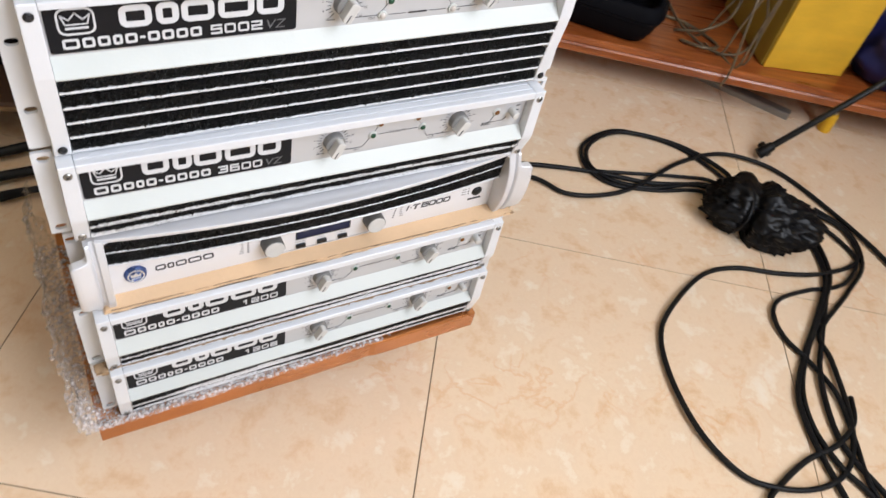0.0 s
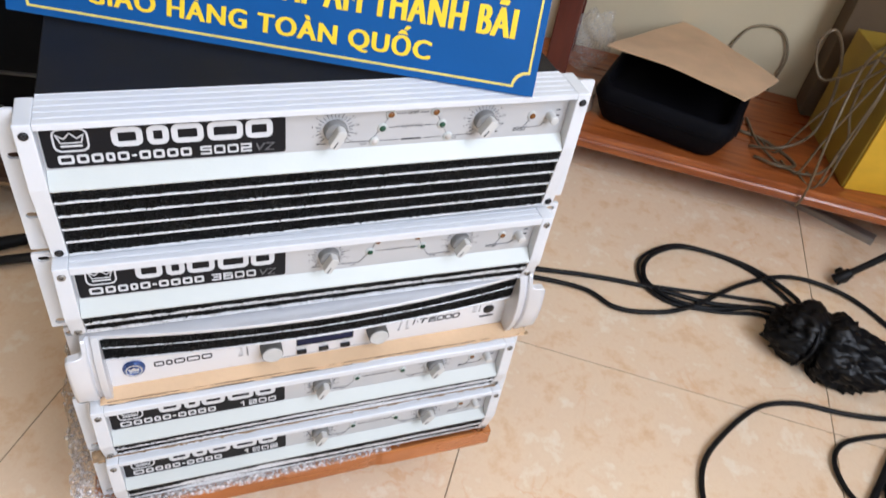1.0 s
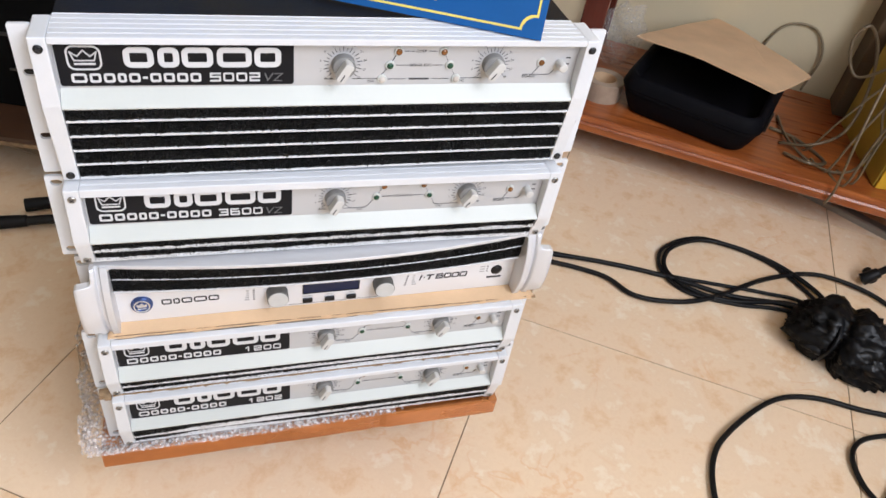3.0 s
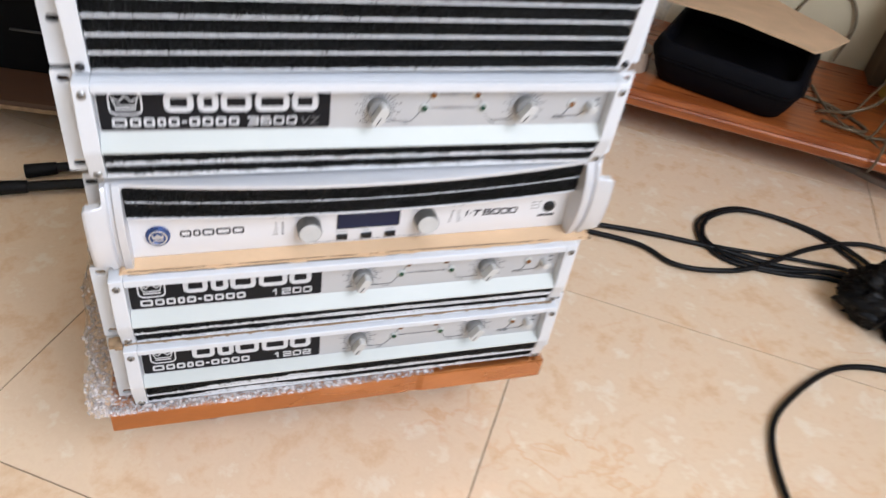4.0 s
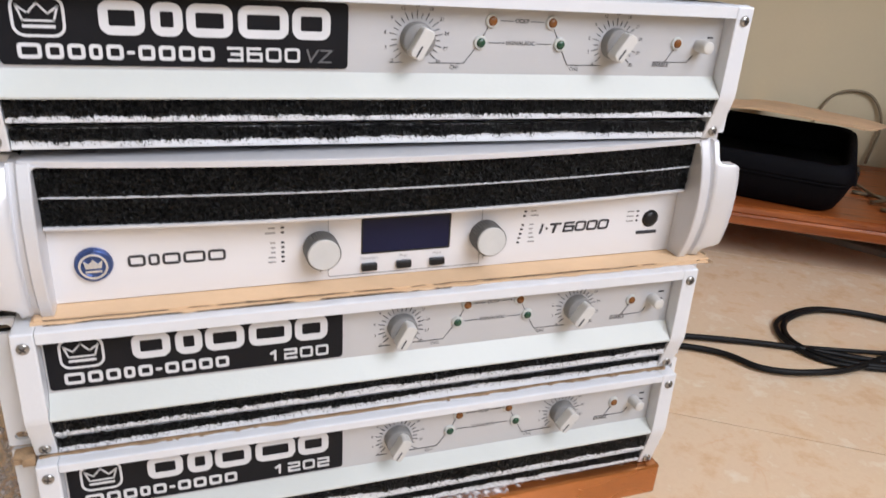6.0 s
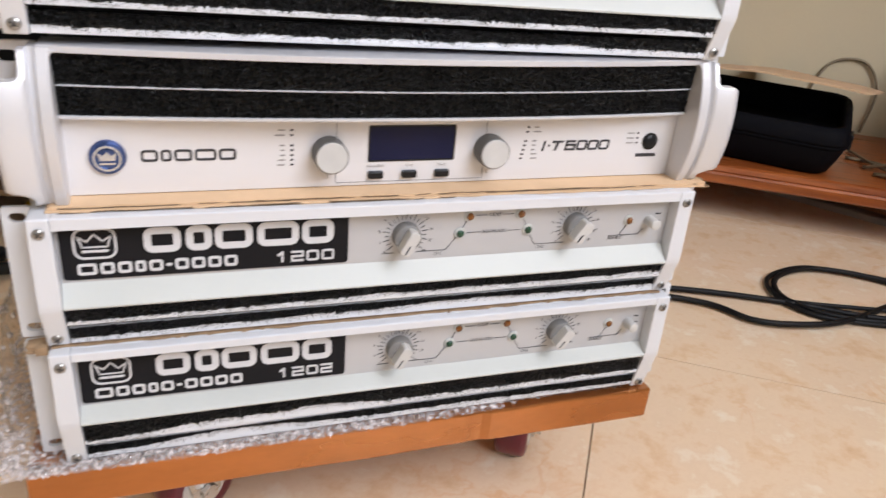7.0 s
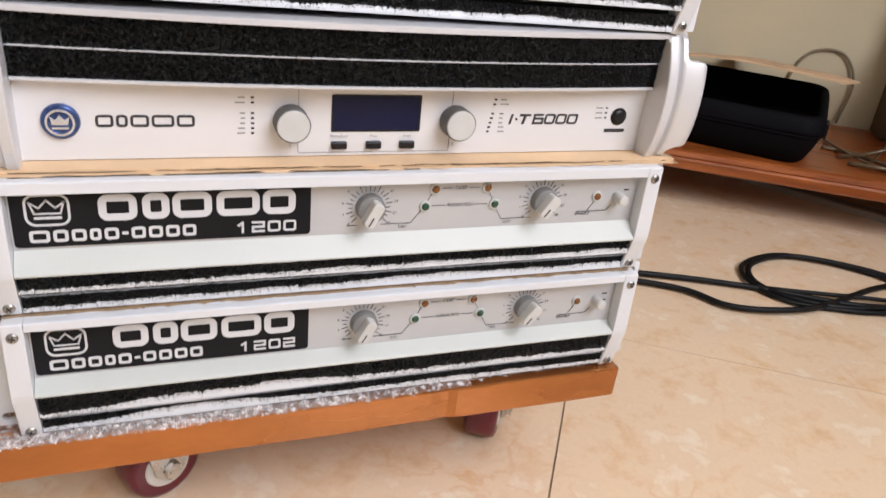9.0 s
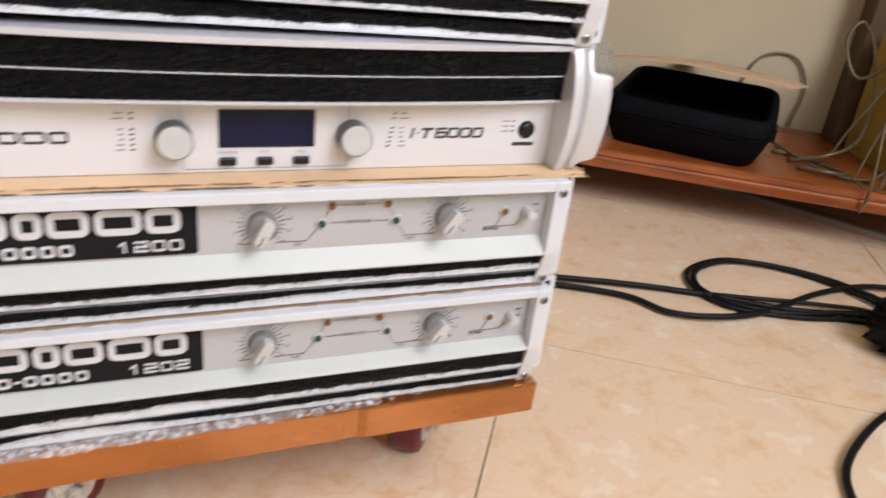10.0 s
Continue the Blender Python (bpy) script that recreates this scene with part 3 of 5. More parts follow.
def louvred_amplifier(label, at, H, digits, suffix, strips, seed, edge=0.0595, split=0.5, foot=0.0, dark_screws=False, worn=None, lip=0.0075):
    amp = thing("power_amplifier", label, "amplifier", at, "stack of amplifiers")
    zb = H - edge                                   # front edge of the sill

    def lean(z):
        return 0.010 * max(0.0, (zb - z) / zb)
    bm = bmesh.new()
    box(bm, -0.2165, 0.2165, 0.041, 0.40, 0.0015, H - 0.0012, 0.001)
    part("chassis", bm, CHASSIS, amp, "black steel chassis")
    bm = bmesh.new()                                  # ribbed top lip
    thick = lip if H < 0.1 else 0.0052
    top = [(0.0, H - thick), (0.0, H - 0.0006)]
    for k in range(5):
        a = 0.001 + k * 0.008
        top += [(a, H), (a + 0.0062, H), (a + 0.0068, H - 0.0014), (a + 0.0076, H - 0.0014)]
    top += [(0.041, H), (0.041, H - thick)]
    prism(bm, top, -0.2158, 0.2158)
    part("top_lip", bm, WHITE_METAL, amp, "ribbed white aluminium lip")
    bm = bmesh.new()
    box(bm, -0.2158, 0.2158, FRONT, FRONT + 0.003, H - 0.052, H - thick + 0.001)
    part("control_panel", bm, PANEL, amp, "brushed light grey panel")
    bm = bmesh.new()
    prism(bm, [(FRONT, H - 0.0472), (FRONT + 0.012, H - 0.0472), (FRONT + 0.012, zb - 0.001), (0.006, zb - 0.0012), (0.0004, zb - 0.0012), (0.0, zb), (0.0008, zb + 0.0012)], -0.2158, 0.2158)
    part("sill", bm, SILL, amp, "pale sloping sill")
    pitch = zb / strips
    bm = bmesh.new()
    box(bm, -0.2158, 0.2158, 0.018, 0.021, 0.001, zb - 0.0012)
    part("backing", bm, CHASSIS, amp)
    for k in range(strips):
        wide = strips < 3
        step = [0.0, split * 2, 2.0] if wide else list(range(strips + 1))
        zl = zb - pitch * step[k + 1] + 0.0026
        yl = lean(zl)
        rise = min(0.0105, pitch * 0.62) if wide else 0.0012
        bm = bmesh.new()
        prism(bm, [(yl, zl - 0.0012), (yl, zl + 0.0006), (yl + 0.0022, zl + rise), (yl + 0.012, zl + rise), (yl + 0.012, zl - 0.0012)], -0.2155, 0.2155)
        part("louvre", bm, WHITE_METAL, amp)
        upper = zb - 0.0012 - pitch * step[k] - (0.0012 if k else 0)
        foam = foam_strip(-0.2152, 0.2152, zl + (0.0005 if wide else 0.0008), upper, lambda x, z: lean(z) - 0.0002 + 0.0022 * min(1.0, max(0.0, (z - zl) / 0.011)), seed=seed * 10 + k, fray=0.0018 if wide else 0.0014, nx=860, nz=10, rough=0.0010, bare=worn[k] if worn else None)
        part("foam_filter", foam, FOAM, amp, "ragged black foam filter")
    for sx in (-1, 1):
        bm = bmesh.new()
        prism(bm, [(0.0, H), (0.0, zb + 0.002), (0.0006, zb - 0.002), (0.010, -foot), (0.038, -foot), (0.038, H)], sx * 0.2225 - 0.0064, sx * 0.2225 + 0.0064, 0.0011)
        cap = part("end_cap", bm, WHITE_METAL, amp, "white cast end cap")
        screw(cap, sx * 0.2225, -0.0004, H - 0.009, dark_screws)
        screw(cap, sx * 0.2225, lean(0.006) - 0.0006, 0.006 - foot, dark_screws)
        bm = bmesh.new()
        e0, e1 = sorted((sx * 0.2292, sx * 0.2450))
        if H < 0.1:
            slots = [(sx * 0.2365, H - 0.0075, 0.0095, 0.0062), (sx * 0.2365, 0.0075, 0.0095, 0.0062)]
        else:
            slots = [(sx * 0.2365, H * 0.70, 0.0095, 0.0062), (sx * 0.2365, H * 0.27, 0.0095, 0.0062)]
        plate_with_slots(bm, e0, e1, 0.0006, H - 0.0006, slots, 0.023, 0.0262)
        part("rack_ear", bm, WHITE_METAL, amp, "white slotted rack ear")
    nameplate(amp, H, digits, suffix)
    level_knob(amp, 0.0022, H - 0.0275, 240 + seed % 3)
    level_knob(amp, 0.1350, H - 0.0270, 236 - seed % 4)
    for x in (0.0488, 0.0885):
        lamp(amp, x, H - 0.0156, AMBER, "small lamp with an amber lens")
    for x in (0.0422, 0.0955):
        lamp(amp, x, H - 0.0285, GREEN, "small lamp with a green lens")
    if strips > 3:
        for x in (0.036, 0.1025):
            lamp(amp, x, H - 0.0415, CLEARLENS, "small lamp with a pale lens")
    lamp(amp, 0.1812, H - 0.0258, AMBER, "small lamp with an amber lens")
    bm = bmesh.new()
    cyl(bm, (0.1995, FRONT + 0.001, H - 0.0268), (0, -1, 0), 0.0044, 0.012, 20, 0.0041, 0.0007)
    part("enable_button", bm, KNOB, amp, "pale round push button", True)
    legend(amp, H, strips > 3)
    return amp


def bump_at(u, c, w):
    return math.exp(-((u - c) / w) ** 2)


# how much of each louvre the worn foam leaves bare, from one end (0) to the other (1)
WORN_TOP = (lambda u: 0.0010 + 0.0008 * u, lambda u: 0.0024 + 0.0010 * bump_at(u, 0.8, 0.2))
WORN_MIDDLE = (lambda u: 0.0006 + 0.0026 * min(1.0, u * 1.8), lambda u: 0.0008 + 0.0042 * min(1.0, u * 2.6))
WORN_BOTTOM = (lambda u: 0.0006 + 0.0068 * bump_at(u, 0.30, 0.16) + 0.0024 * bump_at(u, 0.75, 0.2), lambda u: 0.0008 + 0.0062 * bump_at(u, 0.24, 0.13) + 0.0026 * bump_at(u, 0.62, 0.3))
louvred_amplifier("white two-unit power amplifier at the bottom of the stack", pose(0.0055, 0, 0.149), 0.0914, "1202", "", 2, 3, 0.0549, 0.60, 0.0022, worn=WORN_BOTTOM, lip=0.0058)
louvred_amplifier("white two-unit power amplifier between two cardboard sheets", pose(0.005, 0, 0.242), 0.0905, "1200", "", 2, 5, worn=WORN_MIDDLE)
louvred_amplifier("white two-unit power amplifier under the tall one", pose(0.007, 0.004, 0.4313, 0, 0.6, 0), 0.0905, "3600", "VZ", 2, 8, worn=WORN_TOP)
louvred_amplifier("white three-unit power amplifier with five foam strips on top", pose(0.009, 0.006, 0.5265), 0.1345, "5002", "VZ", 5, 9, dark_screws=True)


def display_amplifier(at):
    H = 0.0925
    amp = thing("power_amplifier", "silver two-unit power amplifier with small display and foam band", "amplifier", at, "stack of amplifiers")
    PANEL_Y = 0.026
    HALF = 0.2130

    def swell(x, z):
        """The foam band bulges in its middle, most at its top."""
        f = max(0.0, min(1.3, (0.089 - z) / 0.038))
        return 0.0135 + 0.004 * f - (0.0175 - 0.006 * f) * (1 - (x / HALF) ** 2)

    def side(z):
        return 0.0010 + 0.0105 * abs(2 * z / H - 1) ** 2.2
    bm = bmesh.new()
    box(bm, -0.218, 0.218, 0.038, 0.41, 0.001, H - 0.0015, 0.001)
    part("chassis", bm, surface("grey_chassis", (0.16, 0.165, 0.17), 0.5, 0.3, 0.1, 12, 0.1, 400), amp, "grey steel chassis")
    bm = bmesh.new()
    box(bm, -0.2165, 0.2165, PANEL_Y, 0.038, 0.0, 0.0525, 0.0008)
    part("fascia", bm, FASCIA, amp, "satin silver front plate")
    bm = bmesh.new()
    box(bm, -0.2165, 0.2165, 0.021, 0.038, 0.0525, 0.0885)
    part("backing", bm, CHASSIS, amp)

    def rail(z0, z1, back, deeper, name, x=HALF, material=SILVER):
        bm = bmesh.new()
        rows = []
        for i in range(49):
            px = -x + 2 * x * i / 48
            y = swell(px, (z0 + z1) / 2) + deeper
            rows.append([bm.verts.new(q) for q in ((px, y + 0.0006, z0), (px, y, z0 + 0.0004), (px, y, z1 - 0.0005), (px, y + 0.0008, z1), (px, back, z1), (px, back, z0))])
        for a, b in zip(rows, rows[1:]):
            for k in range(6):
                bm.faces.new((a[k], b[k], b[(k + 1) % 6], a[(k + 1) % 6]))
        bm.faces.new(rows[0])
        bm.faces.new(rows[-1][::-1])
        part(name, bm, material, amp)
    rail(0.0885, H, 0.0385, -0.0012, "top_rail", 0.2195)
    rail(0.0692, 0.0704, 0.022, 0.0012, "middle_rail")
    rail(0.0500, 0.0522, 0.0265, 0.0002, "lower_rail")
    for k, (z0, z1) in enumerate(((0.0702, 0.0888), (0.0520, 0.0695))):
        foam = foam_strip(-HALF, HALF, z0, z1, lambda x, z: swell(x, z) + 0.0018, nx=640, nz=22, fray=0.0006, seed=70 + k, rough=0.0013)
        part("foam_filter", foam, FOAM, amp, "coarse black foam filter")
    for sx in (-1, 1):
        # ribbed upright beside the foam, then the flared wing
        bm = bmesh.new()
        cols = [(0.2136, None), (0.2132, 0.0022), (0.2134, 0.0006), (0.2142, 0.0), (0.2196, 0.0002), (0.2204, 0.0012), (0.2212, 0.0036), (0.2240, 0.0042), (0.2248, 0.0030), (0.2252, 0.0016), (0.2252, None)]
        n, m = 16, len(cols)
        rows = [[bm.verts.new((sx * x, 0.0295 if d is None else side(H * j / n) + d, H * j / n * 0.985)) for x, d in cols] for j in range(n + 1)]
        for a, b in zip(rows, rows[1:]):
            for k in range(m):
                bm.faces.new((a[k], a[(k + 1) % m], b[(k + 1) % m], b[k]))
        bm.faces.new(rows[0])
        bm.faces.new(rows[-1][::-1])
        fillet = [(sx * 0.2136, H * 0.97), (sx * 0.2086, H * 0.97)] + [(sx * (0.2086 + 0.0050 * math.sin(radians(a))), H * 0.97 - 0.0078 + 0.0050 * math.cos(radians(a)) + 0.0028) for a in range(15, 91, 15)]
        slab(bm, fillet, side(H * 0.95) + 0.0012, 0.02)
        part("upright", bm, SILVER, amp, "ribbed silver upright")

        def reach(z):
            """How far the wing stands out at height z: cut away round the rack slots."""
            if z > 0.0745:
                t = min(1.0, (z - 0.0745) / 0.0045)
                return 0.2290 + 0.0040 * (1 - math.sqrt(1 - (1 - t) ** 2))
            if z > 0.0715:
                return 0.2442 - 0.0028 * ((z - 0.0715) / 0.003) ** 2
            if z < 0.0095:
                t = min(1.0, (0.0095 - z) / 0.006)
                return 0.2305 + 0.0080 * (1 - t) ** 2
            if z < 0.0135:
                return 0.2442 - 0.0042 * ((0.0135 - z) / 0.004) ** 2
            return 0.2442 - 0.0008 * (1 - z / 0.0715)
        zs = [0.0005, 0.002, 0.0035, 0.005, 0.0065, 0.008, 0.0094, 0.00951, 0.0105, 0.0118, 0.0135, 0.02, 0.028, 0.036, 0.044, 0.052, 0.06, 0.067, 0.0715, 0.0725, 0.0735, 0.07449, 0.07451, 0.0752, 0.0762, 0.0775, 0.079, 0.083, 0.0875, 0.0905]
        bm = bmesh.new()
        M = 6
        rows = []
        for z in zs:
            r = reach(z)
            front = []
            for k in range(M + 1):
                x = 0.2250 + (r - 0.2250) * k / M
                front.append(bm.verts.new((sx * x, side(z) + 0.0014 - 0.0040 * math.sin(math.pi * 0.5 * min(1.0, (x - 0.2250) / 0.0192)) + 0.0008 * (k == M), z)))
            rear = [bm.verts.new((v.co.x, v.co.y + 0.0075, z)) for v in reversed(front)]
            rows.append(front + rear)
        for a, b in zip(rows, rows[1:]):
            for k in range(len(a)):
                bm.faces.new((a[k], a[(k + 1) % len(a)], b[(k + 1) % len(a)], b[k]))
        bm.faces.new(rows[0])
        bm.faces.new(rows[-1][::-1])
        wing = part("wing", bm, SILVER, amp, "flared silver side wing")
        for f in wing.data.polygons:
            f.use_smooth = abs(f.normal.y) > 0.5
        bm = bmesh.new()
        e0, e1 = sorted((sx * 0.2215, sx * 0.2425))
        plate_with_slots(bm, e0, e1, 0.0008, H - 0.001, [(sx * 0.2365, H - 0.0095, 0.0110, 0.0068), (sx * 0.2345, 0.0085, 0.0110, 0.0068)], 0.0300, 0.0332)
        part("rack_ear", bm, SILVER, amp, "silver slotted rack ear")
    settle = Matrix.Translation((0, 0, 0.0015)) @ Matrix.Diagonal((1.02, 1, 1.02, 1))

    def fitted(name, bm, material, parent, label="", smooth=False):
        bm.transform(settle)
        return part(name, bm, material, parent, label, smooth)
    y = PANEL_Y - 0.0004
    # round badge
    bm = bmesh.new()
    cyl(bm, (-0.187, PANEL_Y + 0.001, 0.0225), (0, -1, 0), 0.0108, 0.0042, 40, 0.0098, 0.0007)
    badge = fitted("badge", bm, BLUE_METAL, amp, "round blue metal badge", True)
    bm = bmesh.new()
    yb = PANEL_Y - 0.0034
    ring(bm, rounded(-0.187, 0.0225, 0.0158, 0.0158, 0.0079, 8), rounded(-0.187, 0.0225, 0.0132, 0.0132, 0.0066, 8), yb - 0.0008, yb + 0.001)
    fitted("badge_ring", bm, CHROME, badge)
    bm = bmesh.new()
    slab(bm, [(-0.1912, 0.0212), (-0.1828, 0.0212), (-0.1818, 0.0262), (-0.1845, 0.0242), (-0.187, 0.0268), (-0.1895, 0.0242), (-0.1922, 0.0262)], yb - 0.0006, yb + 0.001)
    slab(bm, rounded(-0.187, 0.0193, 0.009, 0.0012, 0.0004), yb - 0.0006, yb + 0.001)
    fitted("badge_mark", bm, CHROME, badge)
    bm = bmesh.new()
    x = -0.1695
    for w in (0.0112, 0.0078, 0.0118, 0.0142, 0.0118):
        frame_ring(bm, x + w / 2, 0.0225, w - 0.0014, 0.0074, 0.0022, 0.00155, y, y + 0.0006)
        x += w
    fitted("maker_mark", bm, PRINT_DARK, amp)
    # printed captions and tiny lamps
    bm = bmesh.new()
    for k, z in enumerate((0.0375, 0.0342, 0.0275, 0.0243, 0.021, 0.0178, 0.0146)):
        for x in (-0.079, 0.0865 - 0.0006 * k):
            slab(bm, rounded(x, z, 0.0021, 0.0012, 0.0004), y, y + 0.0006)
            fitted("status_lamp", bm, PRINT_DARK, amp)
            bm = bmesh.new()
    for z in (0.032, 0.0283, 0.0246):
        slab(bm, rounded(0.1775, z, 0.0019, 0.0012, 0.0004), y, y + 0.0006)
        fitted("status_lamp", bm, PRINT_DARK, amp)
        bm = bmesh.new()
    for k, z in enumerate((0.0375, 0.0342, 0.0275, 0.0243, 0.021, 0.0178, 0.0146)):
        w = (0.0042, 0.0062, 0.0032, 0.0028, 0.0030, 0.0044, 0.0050)[k]
        slab(bm, rounded(-0.0835 - w / 2, z, w, 0.0009, 0.0003), y, y + 0.0006)
        slab(bm, rounded(0.0905 + w / 2, z, w, 0.0009, 0.0003), y, y + 0.0006)
    for z in (0.032, 0.0283, 0.0246):
        slab(bm, rounded(0.1715, z, 0.0058, 0.0009, 0.0003), y, y + 0.0006)
    write(bm, "Menu/Exit", -0.0235, 0.0112, 0.0020, y, align="centre")
    write(bm, "Prev", 0.0, 0.0112, 0.0020, y, align="centre")
    write(bm, "Next", 0.0235, 0.0112, 0.0020, y, align="centre")
    tagged(fitted("legend", bm, surface("faint_print", (0.30, 0.29, 0.285), 0.5, 0, 0.05, 30, 0), amp, "faint grey captions"), kind="stuff")
    bm = bmesh.new()
    slab(bm, [(0.0985, 0.0198), (0.1000, 0.0198), (0.1018, 0.0272), (0.1003, 0.0272)], y, y + 0.0006)
    slab(bm, rounded(0.1043, 0.0236, 0.0016, 0.0016, 0.0007), y, y + 0.0006)
    slab(bm, [(0.1085, 0.0198), (0.1105, 0.0198), (0.1122, 0.0256), (0.1155, 0.0256), (0.1158, 0.0272), (0.1070, 0.0272), (0.1068, 0.0256), (0.1102, 0.0256)], y, y + 0.0006)
    fitted("model_number", bm, PRINT_DARK, amp)
    for number, x in (("1", -0.0555), ("2", 0.0572)):
        bm = bmesh.new()
        write(bm, number, x, 0.0048, 0.0022, y, align="centre")
        fitted("channel_number", bm, PRINT_DARK, amp)
    bm = bmesh.new()
    slab(bm, rounded(0.1875, 0.0148, 0.0175, 0.0026, 0.0006), y, y + 0.0006)
    fitted("series_mark", bm, PRINT_DARK, amp)
    for k, digit in enumerate("6000"):
        bm = bmesh.new()
        square_digit(bm, digit, 0.1213 + 0.0093 * k, 0.0198, 0.0085, 0.0076, 0.0015, y, y + 0.0006, 0.15)
        fitted("digit", bm, PRINT_DARK, amp)
    # display with its raised surround
    bm = bmesh.new()
    ring(bm, rounded(0.002, 0.0242, 0.105, 0.0465, 0.001), rounded(0.002, 0.0242, 0.1045, 0.0460, 0.0008), y, y + 0.0006)
    fitted("surround_line", bm, PRINT_GREY, amp)
    bm = bmesh.new()
    ring(bm, rounded(0.0015, 0.0275, 0.0610, 0.0248, 0.001), rounded(0.0015, 0.0275, 0.0588, 0.0226, 0.0006), y - 0.0002, y + 0.002)
    display = fitted("display", bm, BLACK_PLASTIC, amp, "dark blue display window")
    bm = bmesh.new()
    slab(bm, rounded(0.0015, 0.0275, 0.0588, 0.0226, 0.0006), y + 0.0001, y + 0.003)
    fitted("screen", bm, SCREEN, display)
    for bx in (-0.0235, 0.0, 0.0235):
        bm = bmesh.new()
        box(bm, bx - 0.0052, bx + 0.0052, PANEL_Y - 0.003, PANEL_Y + 0.001, 0.0036, 0.0086, 0.0008)
        fitted("menu_button", bm, BLACK_PLASTIC, amp, "small black button")
    for kx in (-0.0555, 0.0572):
        bm = bmesh.new()
        cyl(bm, (kx, PANEL_Y + 0.001, 0.0224), (0, -1, 0), 0.0112, 0.0140, 72, 0.0110, 0.0005)
        for v in bm.verts:
            a = math.atan2(v.co.z - 0.0224, v.co.x - kx)
            if abs(v.co.y - PANEL_Y) < 0.0125 and round(a / (2 * math.pi) * 72) % 2:
                v.co.x, v.co.z = kx + (v.co.x - kx) * 0.965, 0.0224 + (v.co.z - 0.0224) * 0.965
        knob = fitted("rotary_knob", bm, KNOB_RIBS, amp, "ribbed round knob with pale cap")
        bm = bmesh.new()
        cyl(bm, (kx, PANEL_Y - 0.0127, 0.0224), (0, -1, 0), 0.0104, 0.0012, 48, 0.0100, 0.0004)
        fitted("knob_cap", bm, KNOB, knob)
    bm = bmesh.new()
    cyl(bm, (0.189, PANEL_Y + 0.001, 0.0255), (0, -1, 0), 0.0066, 0.0016, 32)
    sw = fitted("power_button", bm, BLACK_PLASTIC, amp, "round black power button")
    bm = bmesh.new()
    dome(bm, (0.189, PANEL_Y - 0.0006, 0.0255), 0.0056, 0.4, 24)
    fitted("button_face", bm, BLACK_PLASTIC, sw, "", True)
    return amp


display_amplifier(pose(0.012, 0.003, 0.3360, 0, 0, 0.5))

# ---- packing between the amplifiers ----


def card_sheet(label, x0, x1, y0, y1, z0, z1, seed, torn, material=None):
    rng = random.Random(seed)
    sheet = thing("cardboard_sheet", label, "cardboard")
    bm = bmesh.new()
    n = 60
    top = []
    for i in range(n + 1):
        x = x0 + (x1 - x0) * i / n
        y = y0 + rng.uniform(-0.0008, 0.0008) + 0.0012 * noise.noise(Vector((x * 20, seed, 0)))
        top.append((x, y))
    rows = [[bm.verts.new(q) for q in ((x, y, z0), (x, y, z1), (x, y1, z1), (x, y1, z0))] for x, y in top]
    for a, b in zip(rows, rows[1:]):
        for k in range(4):
            bm.faces.new((a[k], b[k], b[(k + 1) % 4], a[(k + 1) % 4]))
    bm.faces.new(rows[0])
    bm.faces.new(rows[-1][::-1])
    part("board", bm, material or CARD, sheet)
    if torn < 0.5:                            # creases, their shade put on as dark tubes, and a frayed end
        for k in range(5):
            a = x0 + (x1 - x0) * rng.uniform(0, 0.8)
            b = min(x1, a + rng.uniform(0.05, 0.16))
            z = z0 + (z1 - z0) * rng.uniform(0.2, 0.8)
            bm = bmesh.new()
            tube(bm, [Vector((a + (b - a) * i / 12, y0 - 0.0003 + rng.uniform(-0.0003, 0.0003), z + rng.uniform(-0.0003, 0.0003))) for i in range(13)], 0.00035, 5)
            part("crease", bm, CARD_SHADE, sheet)
        for k in range(4):
            bm = bmesh.new()
            y, z = y0 + rng.uniform(0, 0.02), z0 + rng.uniform(0, z1 - z0)
            box(bm, x1 - 0.002, x1 + rng.uniform(0.002, 0.007), y, y + rng.uniform(0.002, 0.006), z - 0.0003, z + 0.0003)
            bm.transform(Matrix.Translation((0, 0, rng.uniform(-0.001, 0.001))))
            part("frayed_end", bm, CARD_CUT, sheet)
        return sheet
    bm = bmesh.new()                          # torn fluted edge
    for i in range(int(n * torn)):
        x = x0 + (x1 - x0) * (1 - rng.random() ** 1.6)
        y = y0 + rng.uniform(-0.0016, 0.0006)
        w, h = rng.uniform(0.0008, 0.004), (z1 - z0) * rng.uniform(0.2, 0.5)
        z = rng.uniform(z0, z1 - h)
        box(bm, x, x + w, y, y0 + 0.002, z, z + h)
    tagged(part("torn_edge", bm, CARD_CUT, sheet), kind="stuff")
    return sheet


card_sheet("thin brown cardboard sheet with torn front edge under amplifier", -0.222, 0.226, 0.009, 0.34, 0.2406, 0.2418, 1, 1.2, CARD_CUT)
card_sheet("brown cardboard pad under the silver amplifier", -0.214, 0.2475, 0.0080, 0.36, 0.3327, 0.3340, 2, 0.12)
card_sheet("brown cardboard pad under the silver amplifier", -0.212, 0.2495, 0.0105, 0.36, 0.3342, 0.3357, 6, 0.12)
scrap = thing("cardboard_scrap", "torn scrap of brown cardboard between two amplifiers", "cardboard")
for k in range(9):
    a = random.Random(k)
    bm = bmesh.new()
    box(bm, -0.2335 + a.uniform(-0.004, 0.003), -0.2265 + a.uniform(-0.003, 0.003), 0.006 + a.uniform(0, 0.008), 0.02, 0.2375 + a.uniform(0, 0.003), 0.2405 + a.uniform(0, 0.003))
    part("torn_piece", bm, CARD_CUT, scrap)

